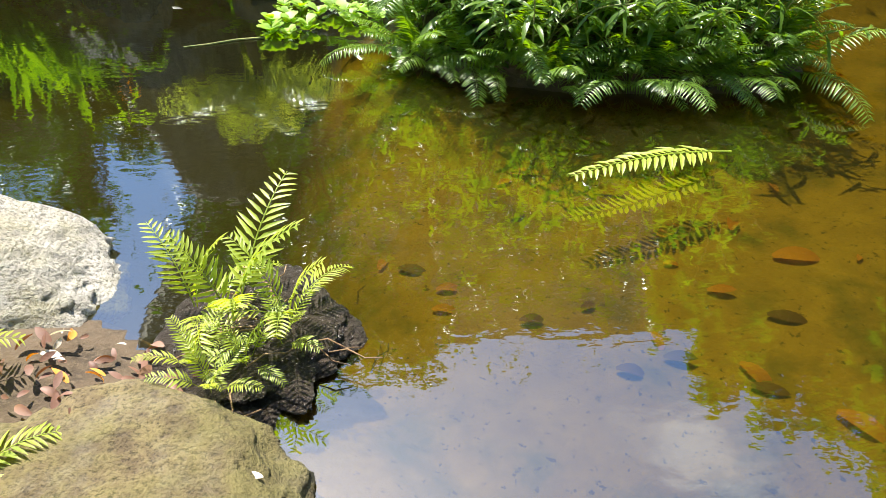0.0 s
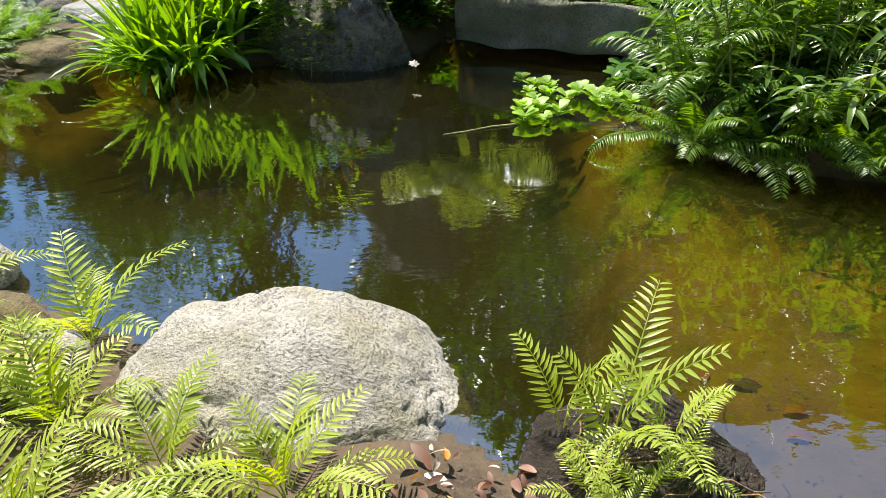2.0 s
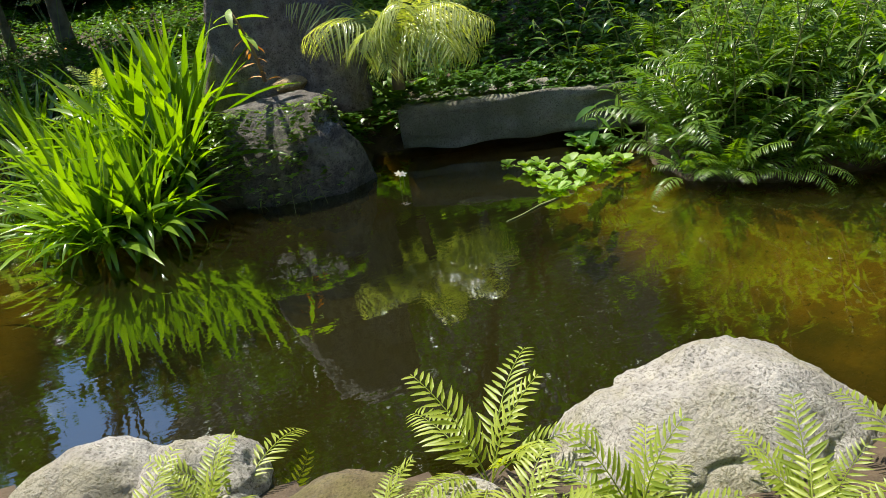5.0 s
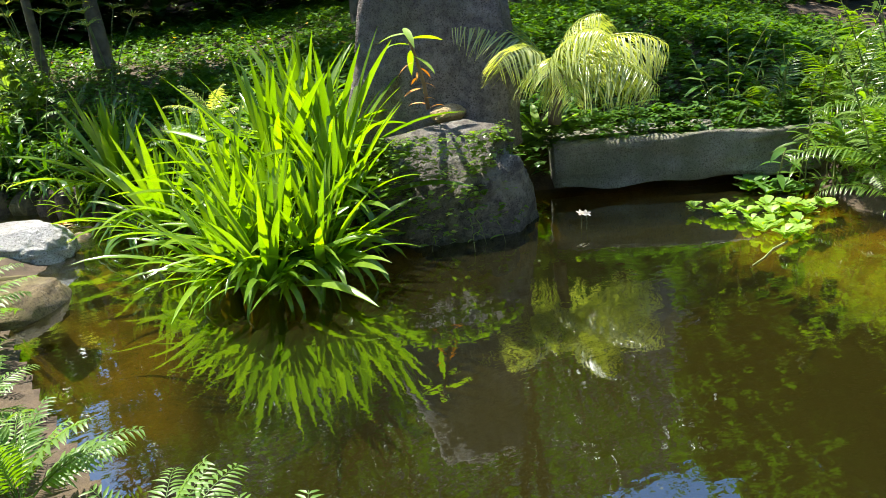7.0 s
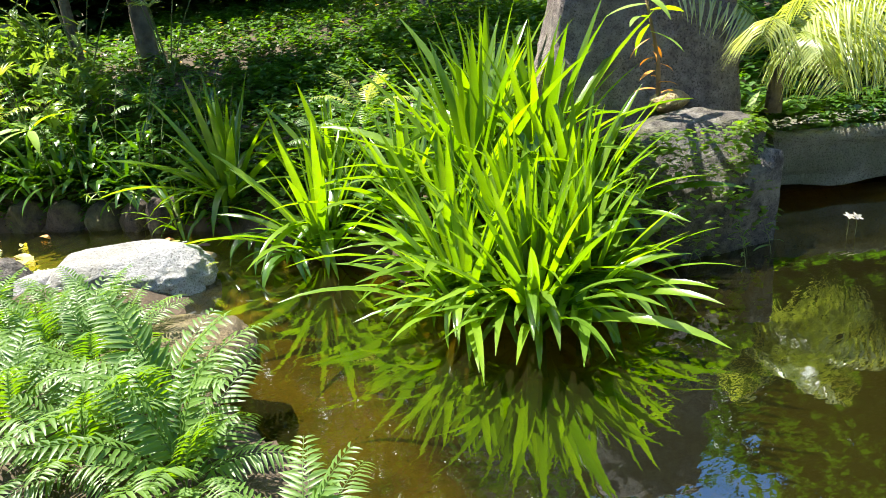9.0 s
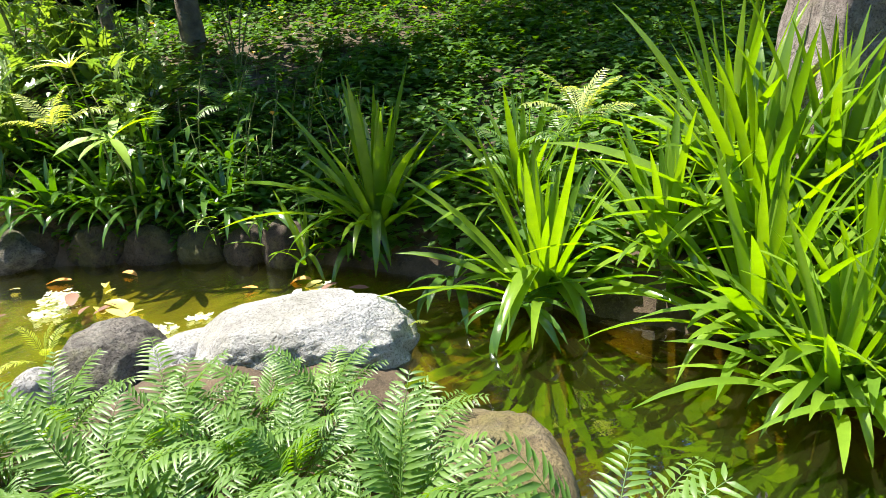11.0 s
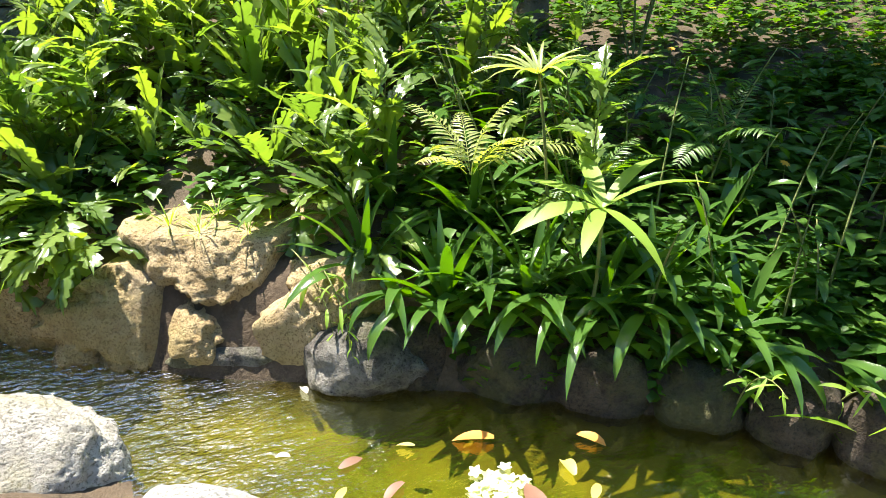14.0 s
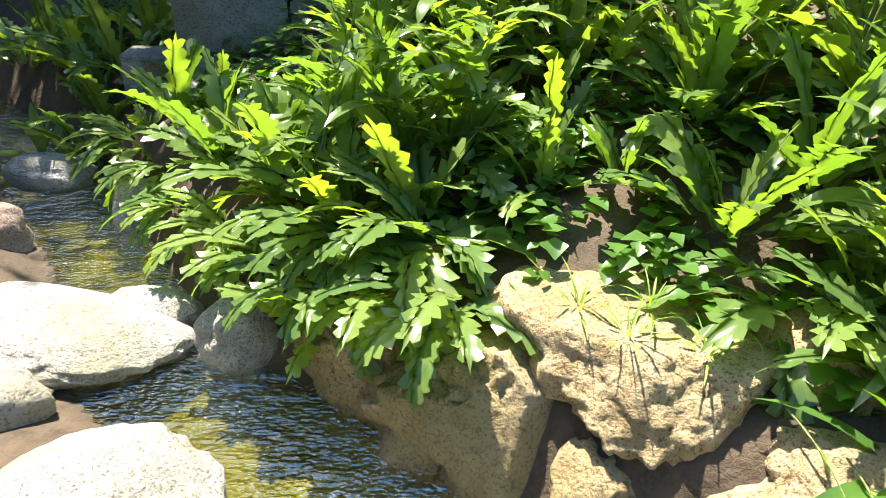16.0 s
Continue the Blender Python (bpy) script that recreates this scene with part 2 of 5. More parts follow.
def water_mat(name, tint, murk, share, ripple, scale, mirror, riffle=False):
    """Still, slightly murky water: tinted see-through body with suspended silt, mirror gloss by Fresnel."""
    m = Mat(name)
    wave = m.node("ShaderNodeMapping")
    m.l.new(m.pos, wave.inputs["Vector"])
    wave.inputs["Scale"].default_value = (1.0, 1.7, 1.0)
    h = m.math("ADD", m.noise(scale, 2, 0.5, wave.outputs[0]), m.math("MULTIPLY", m.noise(scale * 4, 2, 0.5, wave.outputs[0]), 0.25))
    calm = m.ramp(m.noise(0.9, 2), (0.35, (0.15, 0.15, 0.15)), (0.7, (1, 1, 1)))
    if riffle:
        xyz = m.n.new("ShaderNodeSeparateXYZ")
        m.l.new(m.pos, xyz.inputs[0])
        calm = m.ramp(m.math("MULTIPLY", xyz.outputs[0], -0.1), (0.62, (0.10, 0.10, 0.10)), (0.71, (1, 1, 1)))
    nrm = m.bump(m.math("MULTIPLY", h, calm), 1.0, ripple)
    tr = m.node("ShaderNodeBsdfTransparent", Color=(*tint, 1))
    df = m.node("ShaderNodeBsdfDiffuse", Color=(*murk, 1))
    body = m.n.new("ShaderNodeMixShader")
    body.inputs[0].default_value = share
    m.l.new(tr.outputs[0], body.inputs[1]), m.l.new(df.outputs[0], body.inputs[2])
    gl = m.node("ShaderNodeBsdfGlossy", Color=(0.88, 0.97, 1.0, 1), Roughness=0.015, Normal=nrm)
    lw = m.node("ShaderNodeLayerWeight", Blend=0.5, Normal=nrm)
    fr = m.math("ADD", mirror, m.math("MULTIPLY", m.math("POWER", lw.outputs["Facing"], 4.5), 0.9 - mirror))
    top = m.n.new("ShaderNodeMixShader")
    m.l.new(fr, top.inputs[0])
    m.l.new(body.outputs[0], top.inputs[1]), m.l.new(gl.outputs[0], top.inputs[2])
    return m.end(top.outputs[0])


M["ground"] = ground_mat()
m_ = Mat("wet_peat")
M["peat"] = m_.end(m_.node("ShaderNodeBsdfPrincipled", Base_Color=m_.mix(m_.noise(30, 5), (0.012, 0.010, 0.010), (0.09, 0.07, 0.055)), Roughness=0.3, Normal=m_.bump(m_.noise(45, 5, 0.7), 1.0, 0.04)).outputs[0])
M["pond"] = water_mat("pond_water", (0.53, 0.50, 0.14), (0.027, 0.025, 0.008), 0.24, 0.0016, 5.0, 0.21)
M["stream"] = water_mat("stream_water", (0.80, 0.76, 0.36), (0.06, 0.06, 0.02), 0.08, 0.05, 12.0, 0.24, True)


# ---------- mesh helpers ----------
rng = np.random.RandomState(7)


def mesh_of(name, verts, faces, mat, smooth=True):
    me = bpy.data.meshes.new(name)
    me.from_pydata(np.asarray(verts, float).tolist(), [], [list(map(int, f)) for f in faces])
    me.materials.append(mat)
    if smooth:
        me.polygons.foreach_set("use_smooth", [True] * len(me.polygons))
    me.update()
    return me


def part(name, me, parent, m=None, label=""):
    ob = new(name, me)
    ob.parent = parent
    if m is not None:
        ob.matrix_basis = m
    return tagged(ob, label)


def thing(name, m, label, category, group="", kind=""):
    ob = new(name)
    ob.empty_display_size = 0.05
    ob.matrix_basis = m
    return tagged(ob, label, category, group, kind)


def joined(pieces):
    """One vertex and face list out of several."""
    vs, fs, n = [], [], 0
    for v, f in pieces:
        vs.append(np.asarray(v, float))
        fs += [[i + n for i in q] for q in f]
        n += len(v)
    return np.vstack(vs), fs


def spine(length, a0, a1, segs, power=1.3):
    """Points and headings of an arching midrib in the xz-plane, starting at angle a0 from upright, ending at a1."""
    p, pts, ang = np.zeros(3), [np.zeros(3)], []
    for i in range(segs):
        a = radians(a0 + (a1 - a0) * ((i + 0.5) / segs) ** power)
        p = p + np.array([math.sin(a), 0, math.cos(a)]) * length / segs
        pts.append(p)
        ang.append(a)
    ang.append(ang[-1])
    return np.array(pts), ang


def blade(length, a0, a1, width, segs=7, fold=0.35, profile=None, twist=0.0, power=1.3):
    """A leaf blade: two strips either side of a sunken midrib along an arching spine."""
    pts, ang = spine(length, a0, a1, segs, power)
    v, f = [], []
    for i, (p, a) in enumerate(zip(pts, ang)):
        s = i / segs
        w = width * 0.5 * (profile(s) if profile else min(1.0, 0.55 + 2.2 * s) * (1 - s ** 3.5) + 0.02)
        up = np.array([-math.cos(a), 0, math.sin(a)])
        tw = twist * s
        side = np.array([0, math.cos(tw), 0]) + up * math.sin(tw)
        v += [p + side * w + up * w * fold, p, p - side * w + up * w * fold]
    for i in range(segs):
        k = 3 * i
        f += [[k, k + 1, k + 4, k + 3], [k + 1, k + 2, k + 5, k + 4]]
    return np.array(v), f


def pinna(length, width, bend=0.25, fold=0.2):
    """A small pointed leaflet along +x."""
    v = np.array([[0, 0, 0], [0.35, 0.5, fold], [0.4, 0, 0], [0.35, -0.5, fold], [0.75, 0.32, fold * 0.4], [0.78, 0, -0.05], [0.75, -0.32, fold * 0.4], [1, 0, 0]])
    v = v * [length, width, width]
    v[:, 2] -= bend * length * (v[:, 0] / length) ** 2
    return v, [[0, 2, 1], [0, 3, 2], [1, 2, 5, 4], [2, 3, 6, 5], [4, 5, 7], [5, 6, 7]]


def turn(v, rz=0.0, ry=0.0, rx=0.0):
    return np.asarray(v) @ np.array(Euler((rx, ry, rz)).to_matrix()).T


def tube(pts, r0, r1, sides=4):
    pts = np.asarray(pts, float)
    v, f, n = [], [], len(pts)
    for i, p in enumerate(pts):
        d = pts[min(i + 1, n - 1)] - pts[max(i - 1, 0)]
        d = d / (np.linalg.norm(d) + 1e-9)
        a = np.cross(d, [0.3, 0.9, 0.2])
        a /= np.linalg.norm(a)
        b = np.cross(d, a)
        r = r0 + (r1 - r0) * i / (n - 1)
        for k in range(sides):
            t = 2 * math.pi * k / sides
            v.append(p + (a * math.cos(t) + b * math.sin(t)) * r)
    for i in range(n - 1):
        for k in range(sides):
            f.append([i * sides + k, i * sides + (k + 1) % sides, (i + 1) * sides + (k + 1) % sides, (i + 1) * sides + k])
    f.append(list(range((n - 1) * sides, n * sides)))
    return np.array(v), f


def frond(length, a0, a1, pairs, leaf, width, lift=0.2, sweep=55, bend=0.3, bare=0.15, droop=0.0, r=0.0035):
    """A pinnate frond: arching stalk with paired leaflets that shorten to the tip."""
    pts, ang = spine(length, a0, a1, 14)
    bits = [tube(pts, r, r * 0.35, 4)]
    for i in range(pairs):
        s = bare + (1 - bare) * (i + 0.3) / pairs
        k = min(13, int(s * 14))
        fr = s * 14 - k
        p = pts[k] * (1 - fr) + pts[k + 1] * fr
        a = ang[k]
        size = leaf * (0.35 + 1.3 * min(s / 0.35, 1) * (1 - s) ** 0.65) * rng.uniform(0.88, 1.1)
        for sgn in (1, -1):
            v, f = pinna(size, width * (0.5 + 0.5 * size / leaf), bend + droop * rng.uniform(0.6, 1.3))
            v = turn(v, rz=sgn * radians(sweep + rng.uniform(-7, 7)), rx=0)
            v = turn(v, rx=sgn * (lift + rng.uniform(-0.12, 0.12)))
            v = turn(v, ry=a - math.pi / 2)
            bits.append((v + p, f))
    return joined(bits)


def rocky(name, mat, rx, ry, rz, seed, rough=0.18, flat=0.0, sub=5, facet=0.0, crack=False, crag=0.05):
    """A weathered boulder round the origin: lumpy, with a few broken faces."""
    bm = bmesh.new()
    bmesh.ops.create_icosphere(bm, subdivisions=sub, radius=1.0)
    off = Vector((seed * 7.13, seed * 3.7, seed * 1.9))
    planes = []
    rr = random.Random(seed)
    for _ in range(7):
        n = Vector((rr.uniform(-1, 1), rr.uniform(-1, 1), rr.uniform(-0.3, 1))).normalized()
        planes.append((n, rr.uniform(0.72, 0.92)))
    for v in bm.verts:
        p = v.co.copy()
        d = 1 + rough * noise.noise(p * 1.3 + off) + rough * 0.45 * noise.noise(p * 3.1 + off) + rough * 0.16 * noise.noise(p * 8 + off) + rough * 0.11 * noise.noise(p * 19 + off) + rough * 0.06 * noise.noise(p * 41 + off)
        d += crag * (abs(noise.noise(p * 3.4 + off)) + 0.6 * abs(noise.noise(p * 7.7 + off)) + 0.3 * abs(noise.noise(p * 17 + off)) - 0.35)
        p *= d
        for n, c in planes:
            over = p.dot(n) - c
            if over > 0:
                p -= n * over * (0.45 + facet)
        if crack:
            for k, lo, hi in ((0.50, -0.75, -0.1), (0.22, -0.3, 0.25)):
                away = abs(p.z - k - 0.25 * (p.x + 0.4) - 0.10 * noise.noise(p * 5))
                if p.y < 0.1 and lo < p.x < hi and away < 0.035:
                    p *= 1 - 0.06 * (1 - away / 0.035)
        if flat and p.z > flat:
            p.z = flat + (p.z - flat) * 0.25
        v.co = Vector((p.x * rx, p.y * ry, p.z * rz))
    me = bpy.data.meshes.new(name)
    bm.to_mesh(me)
    bm.free()
    me.materials.append(mat)
    me.polygons.foreach_set("use_smooth", [True] * len(me.polygons))
    return me

# ---------- ground, pond bed and hillside: one sheet ----------
NEAR = [(9, -1.5), (3.5, 0.35), (1.5, 0.35), (0.3, 0.55), (-0.45, 0.9), (-0.62, 1.3), (-0.85, 1.55), (-1.1, 1.75), (-2.0, 2.05), (-2.4, 2.2), (-2.9, 2.42), (-3.4, 2.72),
        (-3.9, 2.95), (-4.35, 3.6), (-4.65, 4.6), (-4.85, 5.4), (-4.85, 6.2), (-4.7, 6.65), (-5.15, 7.1), (-5.6, 7.2), (-5.85, 7.0), (-6.15, 6.95), (-6.45, 7.35), (-6.5, 8.0), (-6.85, 8.8), (-7.1, 9.2),
        (-7.6, 9.45), (-8.1, 9.9), (-8.5, 10.7), (-9.2, 11.6), (-11, 13)]
FAR = [(-10.5, 13.6), (-8.8, 11.9), (-8.25, 11.0), (-7.8, 10.3), (-7.5, 10.0), (-7.2, 9.8), (-6.95, 9.55), (-6.6, 9.25), (-6.1, 8.97), (-5.64, 8.7), (-5.2, 8.36), (-4.8, 8.02),
       (-4.45, 7.55), (-4.2, 7.1), (-4.1, 6.7), (-3.85, 6.25), (-3.6, 5.75), (-3.4, 5.35), (-3.1, 5.25), (-2.8, 5.35), (-2.4, 5.3), (-2.0, 5.4), (-1.74, 5.55), (-1.62, 5.94),
       (-1.02, 5.64), (-0.5, 5.38), (-0.05, 5.16), (0.08, 4.9), (0.0, 4.6), (-0.25, 4.2), (-0.3, 3.75), (0.0, 3.42), (0.5, 3.25), (1.1, 3.22), (1.55, 3.25), (1.78, 3.5), (1.95, 4.2), (2.5, 5.2), (4, 6), (9, 6.6)]


def dist_to(line, X, Y):
    best = np.full(X.shape, 1e9)
    for (ax, ay), (bx, by) in zip(line, line[1:]):
        dx, dy = bx - ax, by - ay
        t = np.clip(((X - ax) * dx + (Y - ay) * dy) / (dx * dx + dy * dy), 0, 1)
        best = np.minimum(best, np.hypot(X - ax - t * dx, Y - ay - t * dy))
    return best


def inside(X, Y):
    poly = NEAR + FAR
    odd = np.zeros(X.shape, bool)
    for (ax, ay), (bx, by) in zip(poly, poly[1:] + poly[:1]):
        cross = ((ay > Y) != (by > Y)) & (X < (bx - ax) * (Y - ay) / (by - ay + 1e-12) + ax)
        odd ^= cross
    return odd


def step(x):
    x = np.clip(x, 0, 1)
    return x * x * (3 - 2 * x)


def ground_z(X, Y):
    X, Y = np.asarray(X, float), np.asarray(Y, float)
    dn, df, wet = dist_to(NEAR, X, Y), dist_to(FAR, X, Y), inside(X, Y)
    near = 0.10 * step(dn / 0.35) + 0.02 * np.minimum(dn, 6)
    bank = 0.14 * step(df / 0.2) + 0.95 * (1 - np.exp(-df / 2.2)) + 0.055 * np.minimum(df, 12)
    bank = bank * (1 + 0.35 * step((-4.7 - X) / 0.8) * step((Y - 8.0) / 0.6))
    lump = 0.03 * np.sin(X * 5.1 + 1) * np.sin(Y * 4.3) + 0.02 * np.sin(X * 11.7) * np.sin(Y * 9.1 + 2)
    deep = 0.22 + 0.34 * step((-0.15 - X) / 1.1) - 0.2 * step((-3.7 - X) / 0.6) * step((Y - 3.9) / 0.7)
    deep = deep * (1 - step((Y - 6.3) / 0.9)) + 0.13 * step((Y - 6.3) / 0.9)
    d = np.minimum(dn, df)
    bed = -np.minimum(deep, 0.02 + (0.5 + 1.3 * step((-0.4 - X) / 0.8)) * d) + lump * 0.5 * step(d / 0.4)
    return np.where(wet, bed, np.where(dn < df, near, bank) + lump * step(d / 0.3))


def gz(x, y):
    return float(ground_z(np.array([x]), np.array([y]))[0])


def grid_axis(lo, hi, fine):
    out = [-400, -150, -60, -30, -18]
    out = [lo + o for o in out] + list(np.arange(lo, hi, fine)) + [hi, hi + 10, hi + 30, hi + 90, hi + 300]
    return np.array(out)


gx, gy = grid_axis(-11, 6, 0.042), grid_axis(-3, 15, 0.042)
GX, GY = np.meshgrid(gx, gy)
GZ = ground_z(GX, GY)
nx = len(gx)
gv = np.stack([GX.ravel(), GY.ravel(), GZ.ravel()], 1)
jj, ii = np.meshgrid(np.arange(len(gy) - 1), np.arange(nx - 1), indexing="ij")
q = (jj * nx + ii).ravel()
gf = np.stack([q, q + 1, q + nx + 1, q + nx], 1)
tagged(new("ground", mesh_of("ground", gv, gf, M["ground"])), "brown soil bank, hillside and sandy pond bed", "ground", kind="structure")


def water_sheet(name, label, keep, mat):
    wx, wy = np.arange(-11, 9.1, 0.25), np.arange(-2, 14, 0.25)
    v, f, index = [], [], {}
    for a in wx:
        for b in wy:
            if keep(a, b):
                ids = []
                for p in ((a, b), (a + 0.25, b), (a + 0.25, b + 0.25), (a, b + 0.25)):
                    k = (round(p[0], 3), round(p[1], 3))
                    if k not in index:
                        index[k] = len(v)
                        v.append((*k, 0.0))
                    ids.append(index[k])
                f.append(ids)
    return tagged(new(name, mesh_of(name, v, f, mat)), label, "water", kind="structure")


water_sheet("water", "still murky olive-brown pond water with sky reflections", lambda a, b: b < 6.75 and a > -6.2, M["pond"])
water_sheet("water_stream", "shallow clear rippling stream water", lambda a, b: b >= 6.75 and a < -3.6, M["stream"])


# ---------- rocks ----------
def rock(name, x, y, z, rx, ry, rz, mat, seed, label, rot=0, **kw):
    me = rocky(name, M[mat], rx, ry, rz, seed, **kw)
    ob = new(name, me)
    ob.matrix_basis = pose(x, y, z, 0, 0, rot)
    return tagged(ob, label, "rock")


rock("boulder", -1.64, 1.88, 0.0, 0.53, 0.34, 0.275, "granite", 3, "large sunlit grey granite boulder at the water's edge", rot=8, sub=6, rough=0.22, facet=0.25, crack=True, crag=0.1)
rock("flat_rock", -0.9, 1.0, 0.03, 0.42, 0.40, 0.20, "mossy", 5, "flat brown moss-covered rock on the bank", rot=20, flat=0.5, sub=6, crag=0.12)
rock("rock", -3.42, 2.52, 0.03, 0.30, 0.18, 0.17, "granite", 8, "low grey rock at the water's edge among ferns", rot=25)
rock("rock", -3.08, 2.42, 0.04, 0.20, 0.15, 0.18, "granite", 9, "pale rounded rock beside low ferns", rot=10)
rock("rock", -2.98, 2.22, 0.05, 0.10, 0.08, 0.08, "granite", 10, "small pale stone between ferns")
rock("mossy_rock", -2.72, 2.08, 0.0, 0.30, 0.18, 0.16, "mossy", 11, "low brown mossy rock at the water's edge", rot=-12)
rock("rock", -2.42, 1.98, 0.03, 0.13, 0.1, 0.1, "granite", 12, "small grey stone under fern fronds")
rock("mossy_rock", -4.92, 5.75, 0.0, 0.33, 0.36, 0.2, "mossy", 15, "brown mossy rock sloping into the pond", rot=15, flat=0.6)
rock("boulder", -5.08, 6.84, 0.03, 0.50, 0.27, 0.26, "slate", 16, "flat-topped pale grey rock across the stream mouth", rot=-25, flat=0.75, sub=6, facet=0.2)
rock("rock", -5.45, 7.08, 0.03, 0.17, 0.12, 0.16, "slate", 17, "small pale slab of rock in the stream", rot=30, flat=0.6, facet=0.3)
rock("rock", -5.72, 7.22, 0.03, 0.22, 0.19, 0.21, "dark_rock", 18, "dark brown rock beside the stream", rot=10)
rock("rock", -6.0, 7.2, 0.02, 0.12, 0.1, 0.12, "slate", 19, "small grey stone at the stream edge")
rock("boulder", -6.74, 8.2, 0.0, 0.38, 0.33, 0.27, "slate", 20, "pale cracked grey rock at the stream edge", rot=12, facet=0.35, sub=6, crack=True)
rock("boulder", -7.2, 8.94, 0.0, 0.36, 0.27, 0.24, "granite", 21, "sunlit grey rock in the rippling stream", rot=-10, sub=6)
rock("rock", -4.62, 7.08, -0.03, 0.13, 0.09, 0.07, "earth_rock", 22, "small brown stone beside floating leaves")
rock("slab_rock", -8.22, 10.12, 0.05, 0.43, 0.26, 0.14, "granite", 23, "sunlit white slab of rock over the stream", rot=-8, flat=0.55, facet=0.3, sub=6)
rock("slab_rock", -8.4, 9.64, 0.05, 0.36, 0.22, 0.17, "granite", 24, "sunlit pale slab of rock on the bank", rot=20, flat=0.6, facet=0.3)
rock("rock", -7.80, 9.34, 0.02, 0.32, 0.32, 0.2, "granite", 25, "sunlit pale rounded rock beside the stream", rot=5)
rock("rock", -7.6, 10.1, 0.05, 0.15, 0.13, 0.18, "granite", 26, "small rounded grey stone at a stream gap")
rock("rock", -7.96, 10.3, 0.04, 0.17, 0.1, 0.08, "granite", 27, "small flat pale stone across the stream", rot=-12)
rock("rock", -8.85, 10.78, 0.05, 0.22, 0.18, 0.18, "pink_rock", 28, "pinkish rounded rock upstream")
rock("rock", -8.3, 11.1, 0.04, 0.10, 0.12, 0.18, "granite", 29, "grey upright stone by the stream")
rock("rock", -8.9, 11.55, 0.05, 0.22, 0.14, 0.1, "granite", 30, "flat pale stone in the upper stream")
rock("rock", -7.66, 10.6, 0.08, 0.26, 0.18, 0.2, "pink_rock", 31, "reddish rock under overhanging leaves")
rock("bank_rock", -6.35, 9.72, 0.33, 0.45, 0.40, 0.28, "earth_rock", 32, "sunlit ochre rock with grass tufts on the bank", rot=-10, flat=0.5, sub=6, rough=0.35, facet=0.1, crag=0.13)
rock("bank_rock", -5.98, 9.2, 0.22, 0.26, 0.2, 0.22, "earth_rock", 33, "rounded brown rock in the stream bank", crag=0.14, sub=6)
rock("bank_rock", -6.78, 9.66, 0.12, 0.3, 0.26, 0.26, "earth_rock", 34, "sunlit broken ochre rock above the stream", facet=0.45, rough=0.4, sub=6, crag=0.2)
rock("bank_rock", -7.12, 9.95, 0.12, 0.3, 0.22, 0.26, "earth_rock", 35, "brown bank rock under drooping leaves", rot=-30, crag=0.25, sub=6)
rock("bank_rock", -6.02, 9.0, 0.08, 0.24, 0.16, 0.17, "dark_rock", 37, "dark brown rock at the foot of the bank", rot=-30)
rock("bank_rock", -7.3, 10.1, 0.12, 0.14, 0.13, 0.18, "earth_rock", 38, "brown bank rock beside the riffle", rot=-30)
rock("bank_rock", -6.35, 9.3, 0.02, 0.42, 0.14, 0.1, "dark_rock", 36, "long low dark rock at the waterline", rot=-22)
for x, y, z, r, h, seed in [(-6.56, 9.42, 0.10, 0.17, 0.15, 71), (-6.98, 9.72, 0.08, 0.2, 0.2, 72), (-6.2, 9.2, 0.14, 0.16, 0.2, 73), (-7.05, 9.98, 0.28, 0.22, 0.18, 75), (-6.02, 9.5, 0.42, 0.2, 0.16, 76)]:
    rock("bank_rock", x, y, z, r, r * 0.8, h, "earth_rock", seed, "rough ochre rock wedged into the stream bank", rot=seed * 37, rough=0.35, facet=0.35, crag=0.18)
for k, (x, y, w) in enumerate([(-5.83, 9.0, 0.19), (-5.52, 8.78, 0.2), (-5.26, 8.56, 0.17), (-5.02, 8.36, 0.16), (-4.82, 8.15, 0.15), (-4.66, 7.95, 0.14)]):
    tagged(rock("wall_stone", x - 0.02, y - 0.03, 0.05, w * rng.uniform(0.9, 1.15), 0.14, rng.uniform(0.15, 0.2), "edging", 40 + k, "rounded brown stone, darkened for shade, in the stream's low edging wall", rot=-38), group="edging stones along the stream")

# the dark rock, the standing stone and the ledge at the pond's back corner
rock("boulder", -2.34, 5.46, 0.2, 0.58, 0.36, 0.56, "dark_rock", 50, "large dark rock with creepers rising from the pond", rot=-20, flat=0.78, sub=6, rough=0.26, facet=0.42, crag=0.14)
rock("rock", -2.18, 5.7, 0.7, 0.13, 0.08, 0.06, "earth_rock", 51, "small brown stone on top of the dark rock")


def standing_stone():
    bm = bmesh.new()
    bmesh.ops.create_cube(bm, size=1.0)
    bmesh.ops.subdivide_edges(bm, edges=bm.edges[:], cuts=30, use_grid_fill=True)
    for v in bm.verts:
        p = v.co
        t = p.z + 0.5
        w = 0.66 - 0.30 * t
        x, y = p.x * 2, p.y * 2
        r = max(abs(x), abs(y)) ** 0.001
        x, y = x * (1 - 0.12 * y * y), y * (1 - 0.12 * x * x)
        n = noise.noise(Vector((p.x * 3, p.y * 3, p.z * 4 + 5)))
        n += 0.35 * noise.noise(Vector((p.x * 11, p.y * 11, p.z * 15)))
        v.co = Vector((x * w * (1 + 0.09 * n) + 0.2 * t, y * 0.27 * (1 + 0.12 * n), t * 1.75 + 0.04 * n)) * r
    me = bpy.data.meshes.new("standing_stone")
    bm.to_mesh(me)
    bm.free()
    me.materials.append(M["monolith"])
    me.polygons.foreach_set("use_smooth", [True] * len(me.polygons))
    ob = new("standing_stone", me)
    ob.matrix_basis = pose(-2.22, 6.0, 0.42, -8, 0, -27)
    return tagged(ob, "tall grey-brown standing stone with a flat face", "standing stone")


standing_stone()


